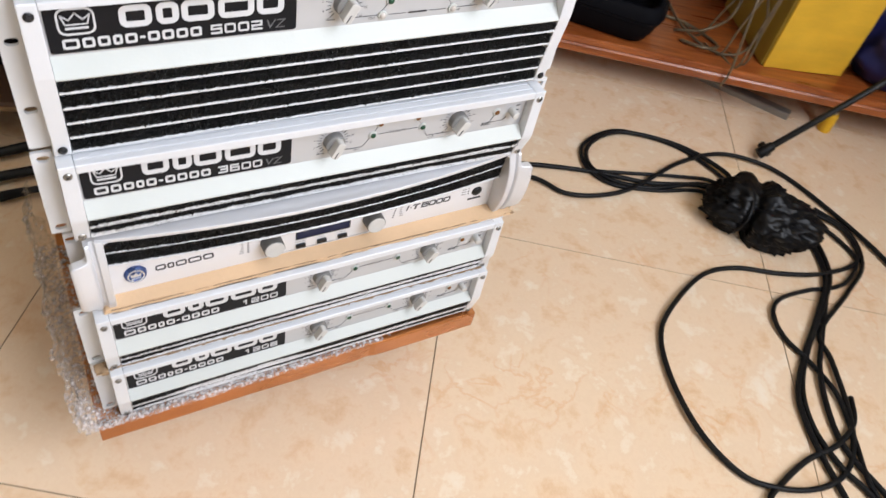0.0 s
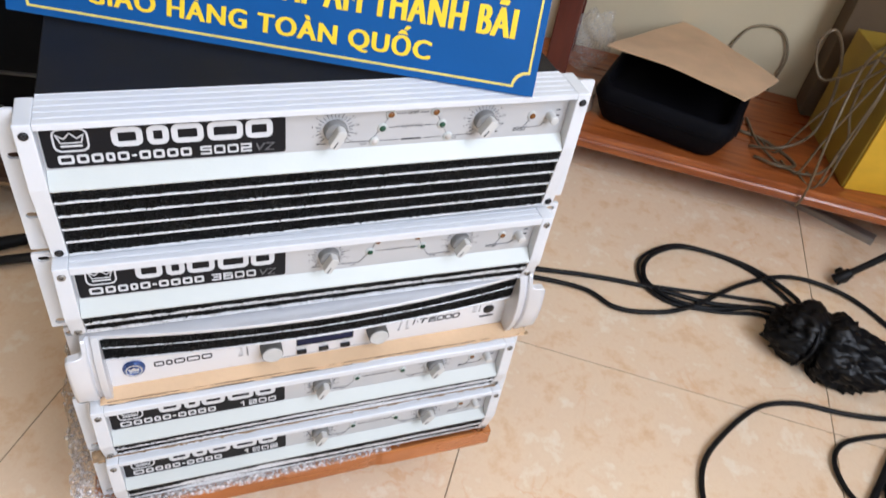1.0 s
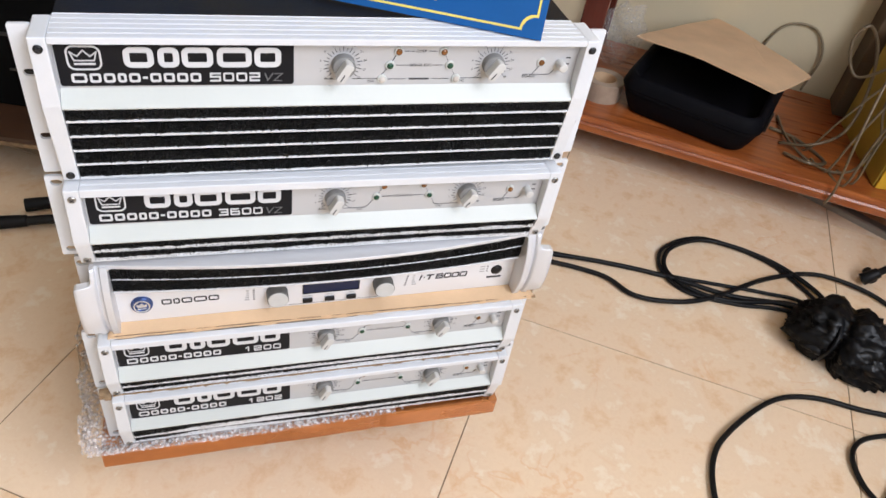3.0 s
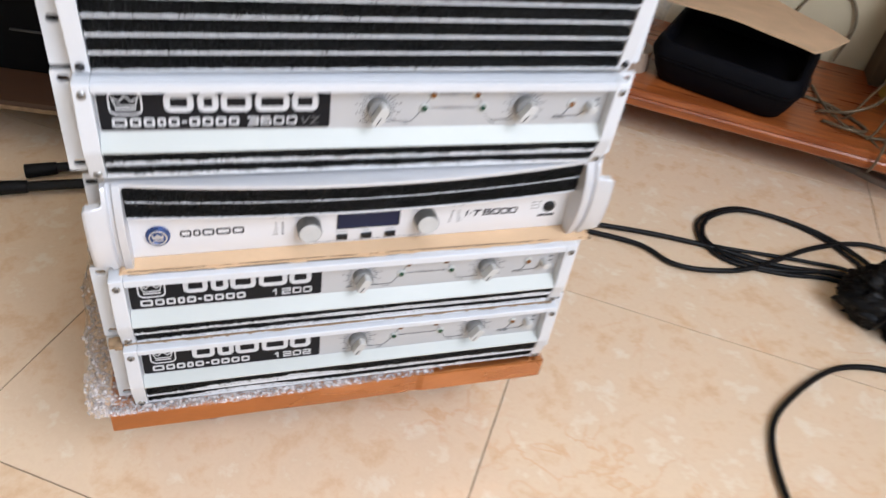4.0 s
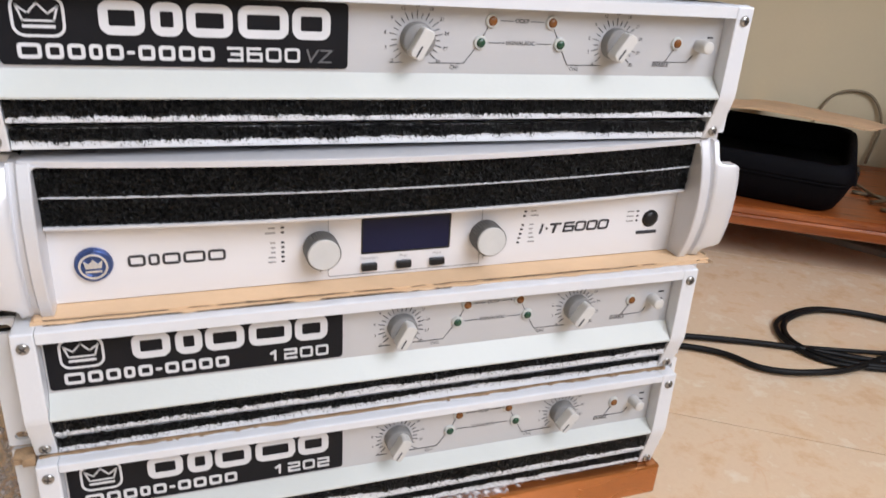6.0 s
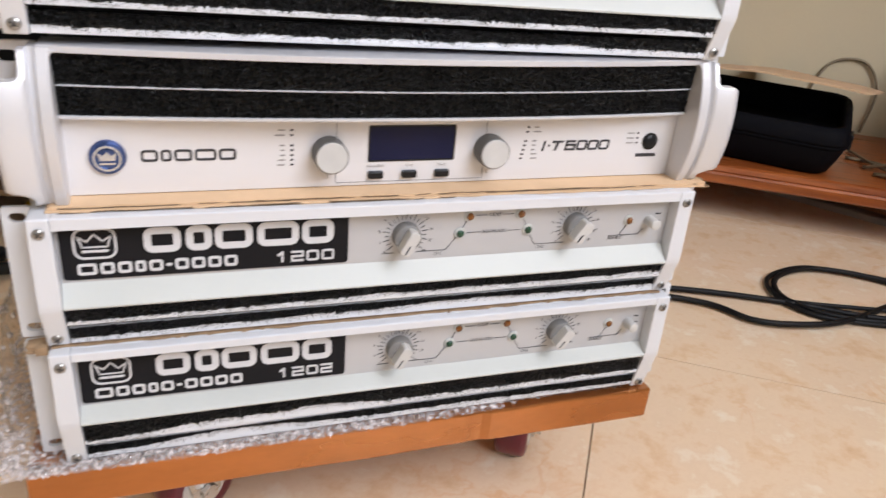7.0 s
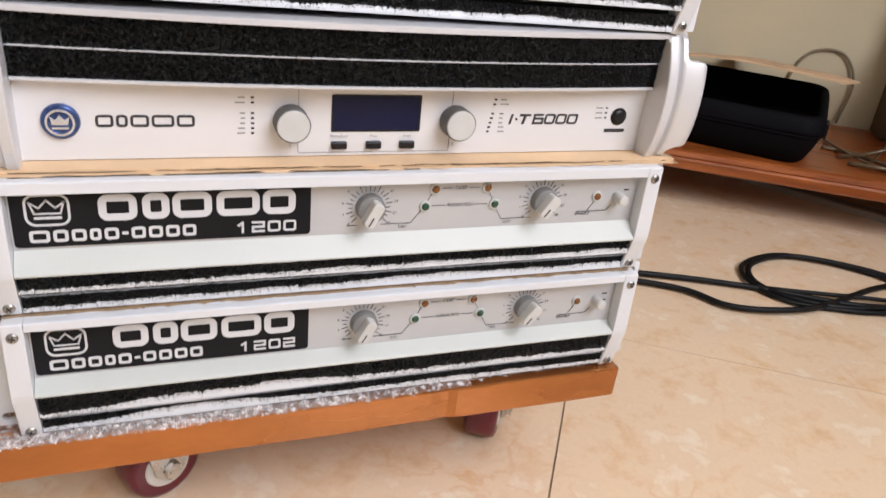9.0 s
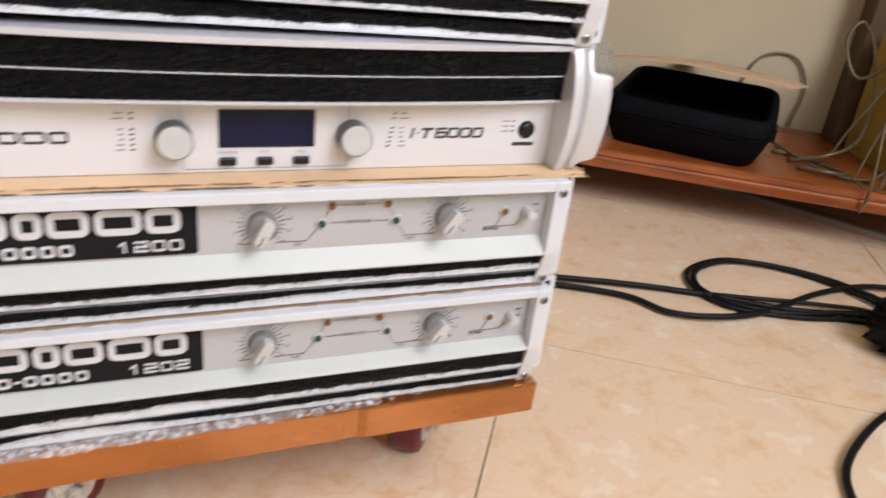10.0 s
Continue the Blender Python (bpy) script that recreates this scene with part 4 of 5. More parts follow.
# ---- dolly ----
dolly = thing("dolly", "low copper-brown dolly on four maroon casters under amplifiers", "dolly")
bm = bmesh.new()
box(bm, -0.249, 0.2395, 0.0035, 0.42, 0.1163, 0.1462, 0.0018)
bmesh.ops.subdivide_edges(bm, edges=[e for e in bm.edges if e.calc_length() > 0.4], cuts=64, use_grid_fill=True)
for v in bm.verts:
    if v.co.y < 0.02:
        v.co.y += 0.0022 * math.exp(-((v.co.x - 0.078) / 0.007) ** 2)
    v.co.y += 0.0016 * noise.noise(Vector((v.co.x * 9, v.co.y * 9, v.co.z * 25)))
    v.co.z += 0.0007 * noise.noise(v.co * 14 + Vector((5, 0, 0)))
part("deck", bm, COPPER_WOOD, dolly, "copper-brown laminated board with small dents")


def caster(x, y, turn):
    base = pose(x, y, 0, 0, 0, turn) @ Matrix.Diagonal((1.02, 1.02, 1.034, 1))

    def moved(bm):
        bm.transform(base)
        return bm
    bm = bmesh.new()
    cyl(bm, (-0.016, 0.014, 0.0330), (1, 0, 0), 0.0330, 0.032, 40, None, 0.006)
    wheel = part("caster", moved(bm), MAROON, dolly, "maroon polyurethane wheel", True)
    for s in (-1, 1):
        bm = bmesh.new()
        cyl(bm, (s * 0.0158, 0.014, 0.0330), (s, 0, 0), 0.0205, 0.0016, 32, 0.019)
        cyl(bm, (s * 0.0170, 0.014, 0.0330), (s, 0, 0), 0.012, 0.003, 24, 0.010)
        part("hub", moved(bm), HUB_WHITE, wheel, "pale plastic hub")
    bm = bmesh.new()
    for s in (-1, 1):
        prism(bm, [(-0.016, 0.098), (0.024, 0.098), (0.027, 0.030), (0.014, 0.020), (0.001, 0.030)], s * 0.0205 - 0.0012, s * 0.0205 + 0.0012)
    box(bm, -0.0217, 0.0217, -0.018, 0.026, 0.0955, 0.0985, 0.0008)
    cyl(bm, (0, 0, 0.0985), (0, 0, 1), 0.021, 0.009, 28)
    box(bm, -0.03, 0.03, -0.03, 0.03, 0.1070, 0.1124)
    part("fork", moved(bm), STEEL, wheel, "zinc fork and plate")
    bm = bmesh.new()
    cyl(bm, (-0.028, 0.014, 0.0330), (1, 0, 0), 0.004, 0.056, 12)
    for s in (-1, 1):
        cyl(bm, (s * 0.0222, 0.014, 0.0330), (s, 0, 0), 0.0075, 0.005, 6)
    part("axle_bolt", moved(bm), STEEL, wheel)


caster(-0.157, 0.100, -60)
caster(0.166, 0.105, -33)
caster(-0.18, 0.36, 30)
caster(0.17, 0.36, -40)

# ---- bubble wrap under the lowest amplifier ----
wrap = bmesh.new()
rng = random.Random(4)


def wrap_at(i, j, nx, ny):
    x = -0.276 + 0.49 * i / nx
    y = 0.0035 + 0.2875 * j / ny
    z = 0.1470 + 0.0006 * noise.noise(Vector((x * 90, y * 90, 0)))
    over = -0.2425 - x
    if over > 0:                                 # what sticks out beside the amplifiers rises and crumples
        z += 0.006 * min(1.0, over / 0.02) + 0.008 * min(1.0, over / 0.012) * noise.noise(Vector((x * 60, y * 38, 3)))
        x += 0.008 * noise.noise(Vector((y * 22, 5, 1))) * min(1.0, over / 0.02)
        if y < 0.05:
            x += over * (0.05 - y) * 6
    if y < 0.008:
        z += 0.0045 * noise.noise(Vector((x * 130, 7, y * 300))) + 0.0004
        y += 0.003 * noise.noise(Vector((x * 70, 1, 2))) - 0.001
        if x > 0.03:
            y += min(0.009, (x - 0.03) * 0.12)
    return Vector((x, y, z))


NX, NY = 130, 70
grid = [[wrap.verts.new(wrap_at(i, j, NX, NY)) for j in range(NY + 1)] for i in range(NX + 1)]
for i in range(NX):
    for j in range(NY):
        wrap.faces.new((grid[i][j], grid[i + 1][j], grid[i + 1][j + 1], grid[i][j + 1]))
bubbles = thing("bubble_wrap", "crumpled clear bubble wrap between dolly and lowest amplifier", "bubble wrap")
part("film", wrap, BUBBLE, bubbles, "", True)
bm = bmesh.new()
for k in range(380):                             # single bubbles along the visible margin
    if k < 200:
        i, j = rng.uniform(0, 12), rng.uniform(0, NY)
    else:
        i, j = rng.uniform(6, NX * 0.8 * rng.uniform(0.5, 1.0)), rng.uniform(-0.4, 3.0)
    c = wrap_at(i, j, NX, NY)
    r = rng.uniform(0.0022, 0.0042)
    if k >= 200:
        r *= rng.uniform(0.4, 0.8)
    m = Matrix.Translation(c + Vector((0, 0, r * 0.3))) @ Euler((rng.uniform(-0.5, 0.5), rng.uniform(-0.5, 0.5), 0)).to_matrix().to_4x4() @ Matrix.Diagonal((r, r, r * 0.6, 1))
    bmesh.ops.create_icosphere(bm, subdivisions=1, radius=1.0, matrix=m)
tagged(part("bubble", bm, BUBBLE, bubbles, "", True), kind="stuff")

bm = bmesh.new()                                 # the end of the film stands up beside the stack
FY, FZ = 70, 26


def flap_at(a, b):
    y = 0.012 + 0.33 * a
    tall = 0.018 + 0.062 * min(1.0, a / 0.28) - 0.02 * noise.noise(Vector((a * 7, 2, 5)))
    x = -0.2530 - 0.020 * math.sin(b * 2.6) * min(1.0, 0.4 + a * 2) + 0.010 * noise.noise(Vector((y * 26, b * 2.6, 8))) + 0.003 * noise.noise(Vector((y * 110, b * 9, 2)))
    return Vector((min(x, -0.2470), y, 0.1475 + tall * b + 0.004 * noise.noise(Vector((y * 40, b * 5, 1))) * b))


grid = [[bm.verts.new(flap_at(i / FY, j / FZ)) for j in range(FZ + 1)] for i in range(FY + 1)]
for i in range(FY):
    for j in range(FZ):
        bm.faces.new((grid[i][j], grid[i + 1][j], grid[i + 1][j + 1], grid[i][j + 1]))
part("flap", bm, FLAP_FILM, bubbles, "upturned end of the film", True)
bm = bmesh.new()
for k in range(130):
    c = flap_at(rng.random() ** 1.3, rng.random())
    r = rng.uniform(0.0020, 0.0040)
    m = Matrix.Translation(c) @ Euler((rng.uniform(-0.5, 0.5), 1.57 + rng.uniform(-0.5, 0.5), 0)).to_matrix().to_4x4() @ Matrix.Diagonal((r, r, r * 0.6, 1))
    bmesh.ops.create_icosphere(bm, subdivisions=1, radius=1.0, matrix=m)
tagged(part("bubble", bm, BUBBLE, bubbles, "", True), kind="stuff")

for layer in range(3):                           # ruffled front margin
    bm = bmesh.new()
    n, m = 420, 5
    ends = (-0.262, (0.0, 0.10, -0.06)[layer])
    rows = []
    for i in range(n + 1):
        x = ends[0] + (ends[1] - ends[0]) * i / n
        fade = min(1.0, (ends[1] - x) / 0.15 + 0.15)
        wave = noise.noise(Vector((x * 45, layer * 9, 1)))
        row = []
        for j in range(m + 1):
            f = j / m
            y = 0.0045 - 0.0055 * fade - 0.002 * wave + 0.013 * f + rng.uniform(-0.0011, 0.0011)
            z = 0.1466 + (0.0012 + 0.0026 * fade * (0.5 + wave)) * math.sin(f * 2.4 + 0.3) + rng.uniform(-0.0011, 0.0014) * fade + layer * 0.0006
            row.append(bm.verts.new((x + rng.uniform(-0.0004, 0.0004), y, z)))
        rows.append(row)
    for p, q in zip(rows, rows[1:]):
        for j in range(m):
            bm.faces.new((p[j], q[j], q[j + 1], p[j + 1]))
    part("ruffle", bm, BUBBLE, bubbles, "crumpled margin of the film")

# ---- sign board standing on the top amplifier ----
SIGN_W, SIGN_H = 0.452, 0.30
sign = thing("sign_board", "blue sign board with yellow Vietnamese lettering on amplifier", "sign", pose(0.178, 0.003, 0.6625, 0, 0, -23.7) @ pose(0, 0, 0, -20, 0, 0))
bm = bmesh.new()
box(bm, -SIGN_W, 0, 0.0, 0.005, 0.0, SIGN_H, 0.0004)
part("board", bm, SIGN_BLUE, sign)
bm = bmesh.new()
yb0, yb1 = -0.0004, 0.0004


def notched(inset, w):
    """A rectangle whose corners are cut by quarter circles."""
    x0, x1, z0, z1, r = -SIGN_W + inset, -inset, inset, SIGN_H - inset, 0.0125 + (0.0065 - inset) * 0
    pts = []
    for cx, cz, a0, a1 in ((x1, z0, 180, 90), (x1, z1, 270, 180), (x0, z1, 360, 270), (x0, z0, 90, 0)):
        for k in range(9):
            a = radians(a0 + (a1 - a0) * k / 8)
            pts.append((cx + (r + w) * math.cos(a), cz + (r + w) * math.sin(a)))
    return pts


ring(bm, notched(0.0058, 0.0), notched(0.0077, 0.0), yb0, yb1)
slab(bm, [(-SIGN_W + 0.0062, 0.0855), (-0.0062, 0.0855), (-0.0062, 0.0873), (-SIGN_W + 0.0062, 0.0873)], yb0, yb1)
part("border", bm, SIGN_LINE, sign, "thin pale yellow border lines")
bm = bmesh.new()
for k in range(5):
    write(bm, "GIAO HÀNG TOÀN QUỐC", -0.3835 + k * 0.0005, 0.0166 + 0.0003 * (k % 2), 0.0152, yb0 - 0.00005 * k, width=0.290, spacing=1.10)
part("lettering", bm, SIGN_YELLOW, sign, "bold yellow words")
bm = bmesh.new()
for k in range(6):
    write(bm, "CUNG CẤP ÂM THANH BÃI", -0.0268 + k * 0.0005, 0.0450 + 0.0003 * (k % 2), 0.0235, yb0 - 0.00005 * k, width=0.283, align="right", spacing=1.14)
part("lettering", bm, SIGN_YELLOW, sign, "bold yellow words")

# ---- cables on the floor ----
CABLE = "black rubber-sheathed audio cable lying loose on the tiled floor"


def cable(pts, r=0.0047, lift=None, label=CABLE):
    line = []
    rng = random.Random(len(pts) * 7 + int(pts[0][0] * 1000))
    for i, q in enumerate(pts):
        z = (lift[i] if lift else 0.0) + r + 0.0006
        line.append((q[0], q[1], z + (rng.uniform(0, 0.004) if 0 < i < len(pts) - 1 else 0)))
    bm = bmesh.new()
    tube(bm, smooth_line(line), r)
    return solid("cable", bm, RUBBER, label, "cable", group="floor cables", smooth=True)


cable([(0.30, 0.50), (0.45, 0.44), (0.61, 0.383), (0.729, 0.327), (0.83, 0.262), (0.937, 0.222), (0.98, 0.17), (0.985, 0.12)])
cable([(0.28, 0.47), (0.45, 0.42), (0.587, 0.352), (0.631, 0.290), (0.695, 0.262), (0.782, 0.259), (0.935, 0.296), (1.049, 0.293), (1.125, 0.243), (1.164, 0.175), (1.178, 0.054), (1.18, -0.079), (1.15, -0.25)])
cable([(0.985, 0.13), (1.005, 0.19), (1.022, 0.244), (0.974, 0.343), (0.872, 0.419), (0.777, 0.406), (0.735, 0.353), (0.752, 0.294), (0.818, 0.248), (0.943, 0.225), (0.98, 0.17), (0.99, 0.12)])
cable([(0.98, 0.12), (1.0, 0.19), (1.0, 0.26), (0.966, 0.350), (0.868, 0.428), (0.765, 0.412), (0.724, 0.350), (0.745, 0.286), (0.83, 0.240), (0.93, 0.208), (0.97, 0.13)], 0.0038)
cable([(0.31, 0.52), (0.46, 0.45), (0.62, 0.378), (0.76, 0.318), (0.90, 0.262), (0.98, 0.22), (0.99, 0.12)], 0.0036)
cable([(1.0, 0.09), (1.093, 0.106), (1.156, 0.035), (1.146, -0.028), (1.10, -0.061), (1.005, -0.056), (0.926, -0.026), (0.845, 0.016), (0.763, 0.022), (0.651, -0.022), (0.596, -0.066), (0.557, -0.145), (0.54, -0.235), (0.555, -0.309), (0.589, -0.347), (0.647, -0.374), (0.708, -0.377), (0.761, -0.353), (0.811, -0.298), (0.864, -0.213), (0.892, -0.16), (1.026, -0.11), (1.119, -0.067), (1.168, 0.014), (1.146, 0.09)], 0.0045)
cable([(1.0, 0.09), (1.104, 0.051), (1.127, -0.022), (1.106, -0.063), (1.032, -0.091), (0.95, -0.077), (0.877, -0.074), (0.834, -0.099), (0.818, -0.146), (0.822, -0.197), (0.818, -0.267), (0.78, -0.34), (0.748, -0.388), (0.736, -0.431), (0.72, -0.55)], 0.0042)
cable([(1.0, 0.09), (1.077, 0.04), (1.07, 0.01), (1.024, -0.066), (0.924, -0.131), (0.841, -0.18), (0.767, -0.236), (0.728, -0.298), (0.719, -0.366), (0.727, -0.427), (0.70, -0.55)])
cable([(1.0, 0.09), (1.071, 0.05), (1.06, 0.02), (1.014, -0.063), (0.918, -0.129), (0.812, -0.194), (0.751, -0.241), (0.719, -0.295), (0.70, -0.349), (0.683, -0.409), (0.65, -0.52)])
cable([(1.0, 0.09), (1.064, 0.04), (1.055, 0.006), (1.005, -0.074), (0.898, -0.162), (0.824, -0.222), (0.773, -0.294), (0.752, -0.349), (0.751, -0.418), (0.76, -0.55)])
cable([(0.50, -0.45), (0.558, -0.366), (0.609, -0.346), (0.677, -0.334), (0.741, -0.335), (0.803, -0.317), (0.84, -0.28)])

# crumpled black bag round the plugs
bm = bmesh.new()
bmesh.ops.create_icosphere(bm, subdivisions=5, radius=1.0)
for v in bm.verts:
    n = v.co.normalized()
    big = noise.noise(n * 1.5 + Vector((3, 1, 4)))
    twist = Vector((n.x * 1.2 + 0.5 * n.z, n.y * 2.6 - n.x, n.z * 2.4))
    bent = twist + 0.35 * Vector((noise.noise(n * 3), noise.noise(n * 3 + Vector((5, 0, 0))), noise.noise(n * 3 + Vector((0, 5, 0)))))
    pleat = 1 - abs(noise.noise(bent * 1.7 + Vector((1, 7, 3)))) * 2.6
    crease = 1 - abs(noise.noise(bent * 3.9 + Vector((4, 4, 8)))) * 2.6
    fine = 1 - abs(noise.noise(bent * 8.5 + Vector((2, 6, 1)))) * 2.4
    neck = 1 - 0.30 * math.exp(-((n.x + 0.22) / 0.12) ** 2)
    r = (0.80 + 0.20 * big + 0.12 * pleat + 0.085 * crease + 0.04 * fine) * neck
    p = Vector((n.x * 0.116, n.y * 0.084, n.z * 0.066)) * r
    p.z = max(p.z, -0.04) + 0.0405
    v.co = p
bag = solid("plastic_bag", bm, BAG_BLACK, "crumpled black plastic bag wrapped round cable plugs", "bag", pose(0.962, 0.094, 0, 0, 0, -52), smooth=True)


bm = bmesh.new()
loop = [Vector((-0.027 + 0.004 * math.sin(3 * a), 0.062 * math.cos(a), 0.0405 + 0.047 * math.sin(a))) for a in (2 * math.pi * k / 28 for k in range(29))]
tube(bm, [q for q in loop if q.z > 0.004], 0.0035, 8)
part("twisted_neck", bm, BAG_BLACK, bag, "tight twist of the film", True)


# ---- folded stand behind the stack and the stand at the cables ----
def rod_thing(name, label, category, ends, r, foot_r, foot_len):
    a, b = Vector(ends[0]), Vector(ends[1])
    d = (b - a).normalized()
    root = thing(name, label, category)
    bm = bmesh.new()
    cyl(bm, a + d * 0.01, d, r, (b - a).length - 0.01, 16, None, 0.0006)
    part("leg", bm, BLACK_PLASTIC, root, "black painted tube", True)
    bm = bmesh.new()
    cyl(bm, a, d, foot_r, foot_len, 18, foot_r * 0.85, 0.0015)
    part("rubber_foot", bm, RUBBER, root, "", True)
    return root


stand = rod_thing("microphone_stand", "black tripod stand leg with rubber foot on the floor", "stand", ((1.142, 0.262, 0.0135), (1.62, 0.18, 0.40)), 0.0075, 0.0125, 0.035)
bm = bmesh.new()
cyl(bm, (1.168, 0.257, 0.012), (0.2, 1, 0.1), 0.009, 0.03, 12)
part("clamp", bm, BLACK_PLASTIC, stand)
bm = bmesh.new()
cyl(bm, (1.62, 0.18, 0.0), (0, 0, 1), 0.011, 1.3, 16)
part("pole", bm, BLACK_PLASTIC, stand, "", True)
for ends, r in ((((-0.435, 0.645, 0.014), (0.10, 0.72, 0.014)), 0.0085), (((-0.475, 0.60, 0.014), (0.10, 0.61, 0.014)), 0.0085), (((-0.33, 0.555, 0.013), (0.10, 0.575, 0.013)), 0.006)):
    rod_thing("stand_leg", "black tube of a folded stand lying behind amplifiers", "stand", ends, r, r * 1.45, 0.05)

# ---- room shell ----
SHELL = dict(u0=-5.2, u1=1.8, v0=-4.0, v1=1.44, h=3.6)


def wall(name, u0, u1, v0, v1, openings=(), along="u"):
    """A wall with rectangular openings (a0, a1, z0, z1) along its length."""
    bm = bmesh.new()
    lo, hi = (u0, u1) if along == "u" else (v0, v1)
    cuts = sorted({lo, hi, *[o[0] for o in openings], *[o[1] for o in openings]})
    for a, b in zip(cuts, cuts[1:]):
        spans = [(0.0, SHELL["h"])]
        for o in openings:
            if o[0] <= a and b <= o[1]:
                spans = [(0.0, o[2]), (o[3], SHELL["h"])]
        for z0, z1 in spans:
            if z1 - z0 > 0.001:
                if along == "u":
                    box(bm, a, b, v0, v1, z0, z1)
                else:
                    box(bm, u0, u1, a, b, z0, z1)
    bmesh.ops.remove_doubles(bm, verts=bm.verts[:], dist=0.0005)
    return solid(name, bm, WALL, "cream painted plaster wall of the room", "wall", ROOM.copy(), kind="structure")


S = SHELL
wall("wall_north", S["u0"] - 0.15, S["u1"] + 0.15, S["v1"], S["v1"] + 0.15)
# the south opening is added only for the fill lamp
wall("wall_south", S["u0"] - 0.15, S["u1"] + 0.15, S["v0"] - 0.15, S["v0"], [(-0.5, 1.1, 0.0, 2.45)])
# unseen; set close so the floor beside it takes less window light
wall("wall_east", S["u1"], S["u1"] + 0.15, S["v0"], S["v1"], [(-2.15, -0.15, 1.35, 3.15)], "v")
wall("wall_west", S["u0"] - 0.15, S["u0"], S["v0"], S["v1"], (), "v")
bm = bmesh.new()
box(bm, S["u0"] - 0.15, S["u1"] + 0.15, S["v0"] - 0.15, S["v1"] + 0.15, S["h"], S["h"] + 0.12)
solid("ceiling", bm, CEIL, "plain white painted ceiling of the room", "ceiling", ROOM.copy(), kind="structure")

# ---- low wooden shelf along the wall ----
SHELF_TOP, FRONT_V = 0.115, 0.995
shelf = thing("wooden_shelf", "varnished red-brown wooden shelf unit along the cream wall", "shelf", ROOM.copy())
bm = bmesh.new()
prism(bm, [(FRONT_V + 0.004, 0.078), (FRONT_V, 0.082), (FRONT_V, 0.096), (FRONT_V + 0.004, 0.100), (FRONT_V + 0.002, 0.103), (FRONT_V + 0.004, 0.112), (FRONT_V + 0.009, SHELF_TOP), (1.43, SHELF_TOP), (1.43, 0.078)], -0.75, 1.78)
part("shelf_board", bm, WOOD_RED, shelf, "glossy orange-brown board with moulded edge")
bm = bmesh.new()
box(bm, -0.75, 1.78, FRONT_V - 0.02, 1.435, 0.90, 0.93, 0.003)
part("top_board", bm, WOOD_RED, shelf, "glossy orange-brown board")
for pu, pv in ((0.105, FRONT_V + 0.022), (0.105, 1.385), (1.68, FRONT_V + 0.022), (1.68, 1.385)):
    bm = bmesh.new()
    box(bm, pu, pu + 0.048, pv, pv + 0.045, SHELF_TOP, 0.90, 0.003)
    part("post", bm, WOOD_DARK, shelf, "dark red square post")


def yellow_foot(u, v):
    bm = bmesh.new()
    cyl(bm, (u, v, 0.0), (0, 0, 1), 0.016, 0.05, 20, 0.013, 0.002)
    foot = part("foot", bm, YELLOW_FOOT, shelf, "yellow plastic foot", True)
    bm = bmesh.new()
    cyl(bm, (u, v, 0.05), (0, 0, 1), 0.008, 0.028, 12)
    part("stud", bm, STEEL, foot)


for fu, fv in ((0.13, FRONT_V + 0.03), (1.01, FRONT_V + 0.03), (0.13, 1.36), (1.01, 1.36), (1.70, FRONT_V + 0.03)):
    yellow_foot(fu, fv)

bm = bmesh.new()
p0, p1 = Vector((0.40, 1.29, 0.004)), Vector((0.925, 1.045, 0.004))
d = (p1 - p0).normalized()
s = Vector((-d.y, d.x, 0))
vs = [[bm.verts.new(q + s * a + Vector((0, 0, z))) for a, z in ((-0.016, -0.004), (0.016, -0.004), (0.016, 0.008), (0.012, 0.011), (-0.012, 0.011), (-0.016, 0.008))] for q in (p0, p1)]
for k in range(6):
    bm.faces.new((vs[0][k], vs[0][(k + 1) % 6], vs[1][(k + 1) % 6], vs[1][k]))
bm.faces.new(vs[0])
bm.faces.new(vs[1][::-1])
solid("metal_bar", bm, GREY_BAR, "dull grey aluminium bar lying under the shelf", "bar", ROOM.copy())

# ---- things on the shelf ----
# soft black case, open, with a sheet of card over it
CASE_AT = pose(0.768, 0.759, SHELF_TOP, 0, 0, -46)
case = thing("equipment_case", "open soft black equipment case on the wooden shelf", "case", CASE_AT)
CASE_W, CASE_D = 0.315, 0.300


def shell_rows(levels):
    bm = bmesh.new()
    rows = []
    for z, grow, r in levels:
        pts = rounded(CASE_W / 2, CASE_D / 2, CASE_W + 2 * grow, CASE_D + 2 * grow, r)
        rows.append([bm.verts.new((x, y, z + max(0.0, z - 0.06) * 0.55 * y / CASE_D)) for x, y in pts])
    for a, b in zip(rows, rows[1:]):
        n = len(a)
        for k in range(n):
            bm.faces.new((a[k], a[(k + 1) % n], b[(k + 1) % n], b[k]))
    bm.faces.new(rows[0])
    bm.faces.new(rows[-1])
    return bm


part("body", shell_rows([(0.0005, -0.030, 0.03), (0.006, -0.022, 0.035), (0.030, -0.011, 0.04), (0.052, -0.004, 0.042), (0.056, -0.003, 0.042), (0.057, -0.009, 0.04), (0.020, -0.022, 0.03)]), CASE_BLACK, case, "moulded black body", True)
bm = bmesh.new()
loop = [Vector((x, y, 0.0585)) for x, y in rounded(CASE_W / 2, CASE_D / 2, CASE_W - 0.004, CASE_D - 0.004, 0.042)]
tube(bm, loop + [loop[0]], 0.0022, 6)
part("zip", bm, CASE_BLACK, case)
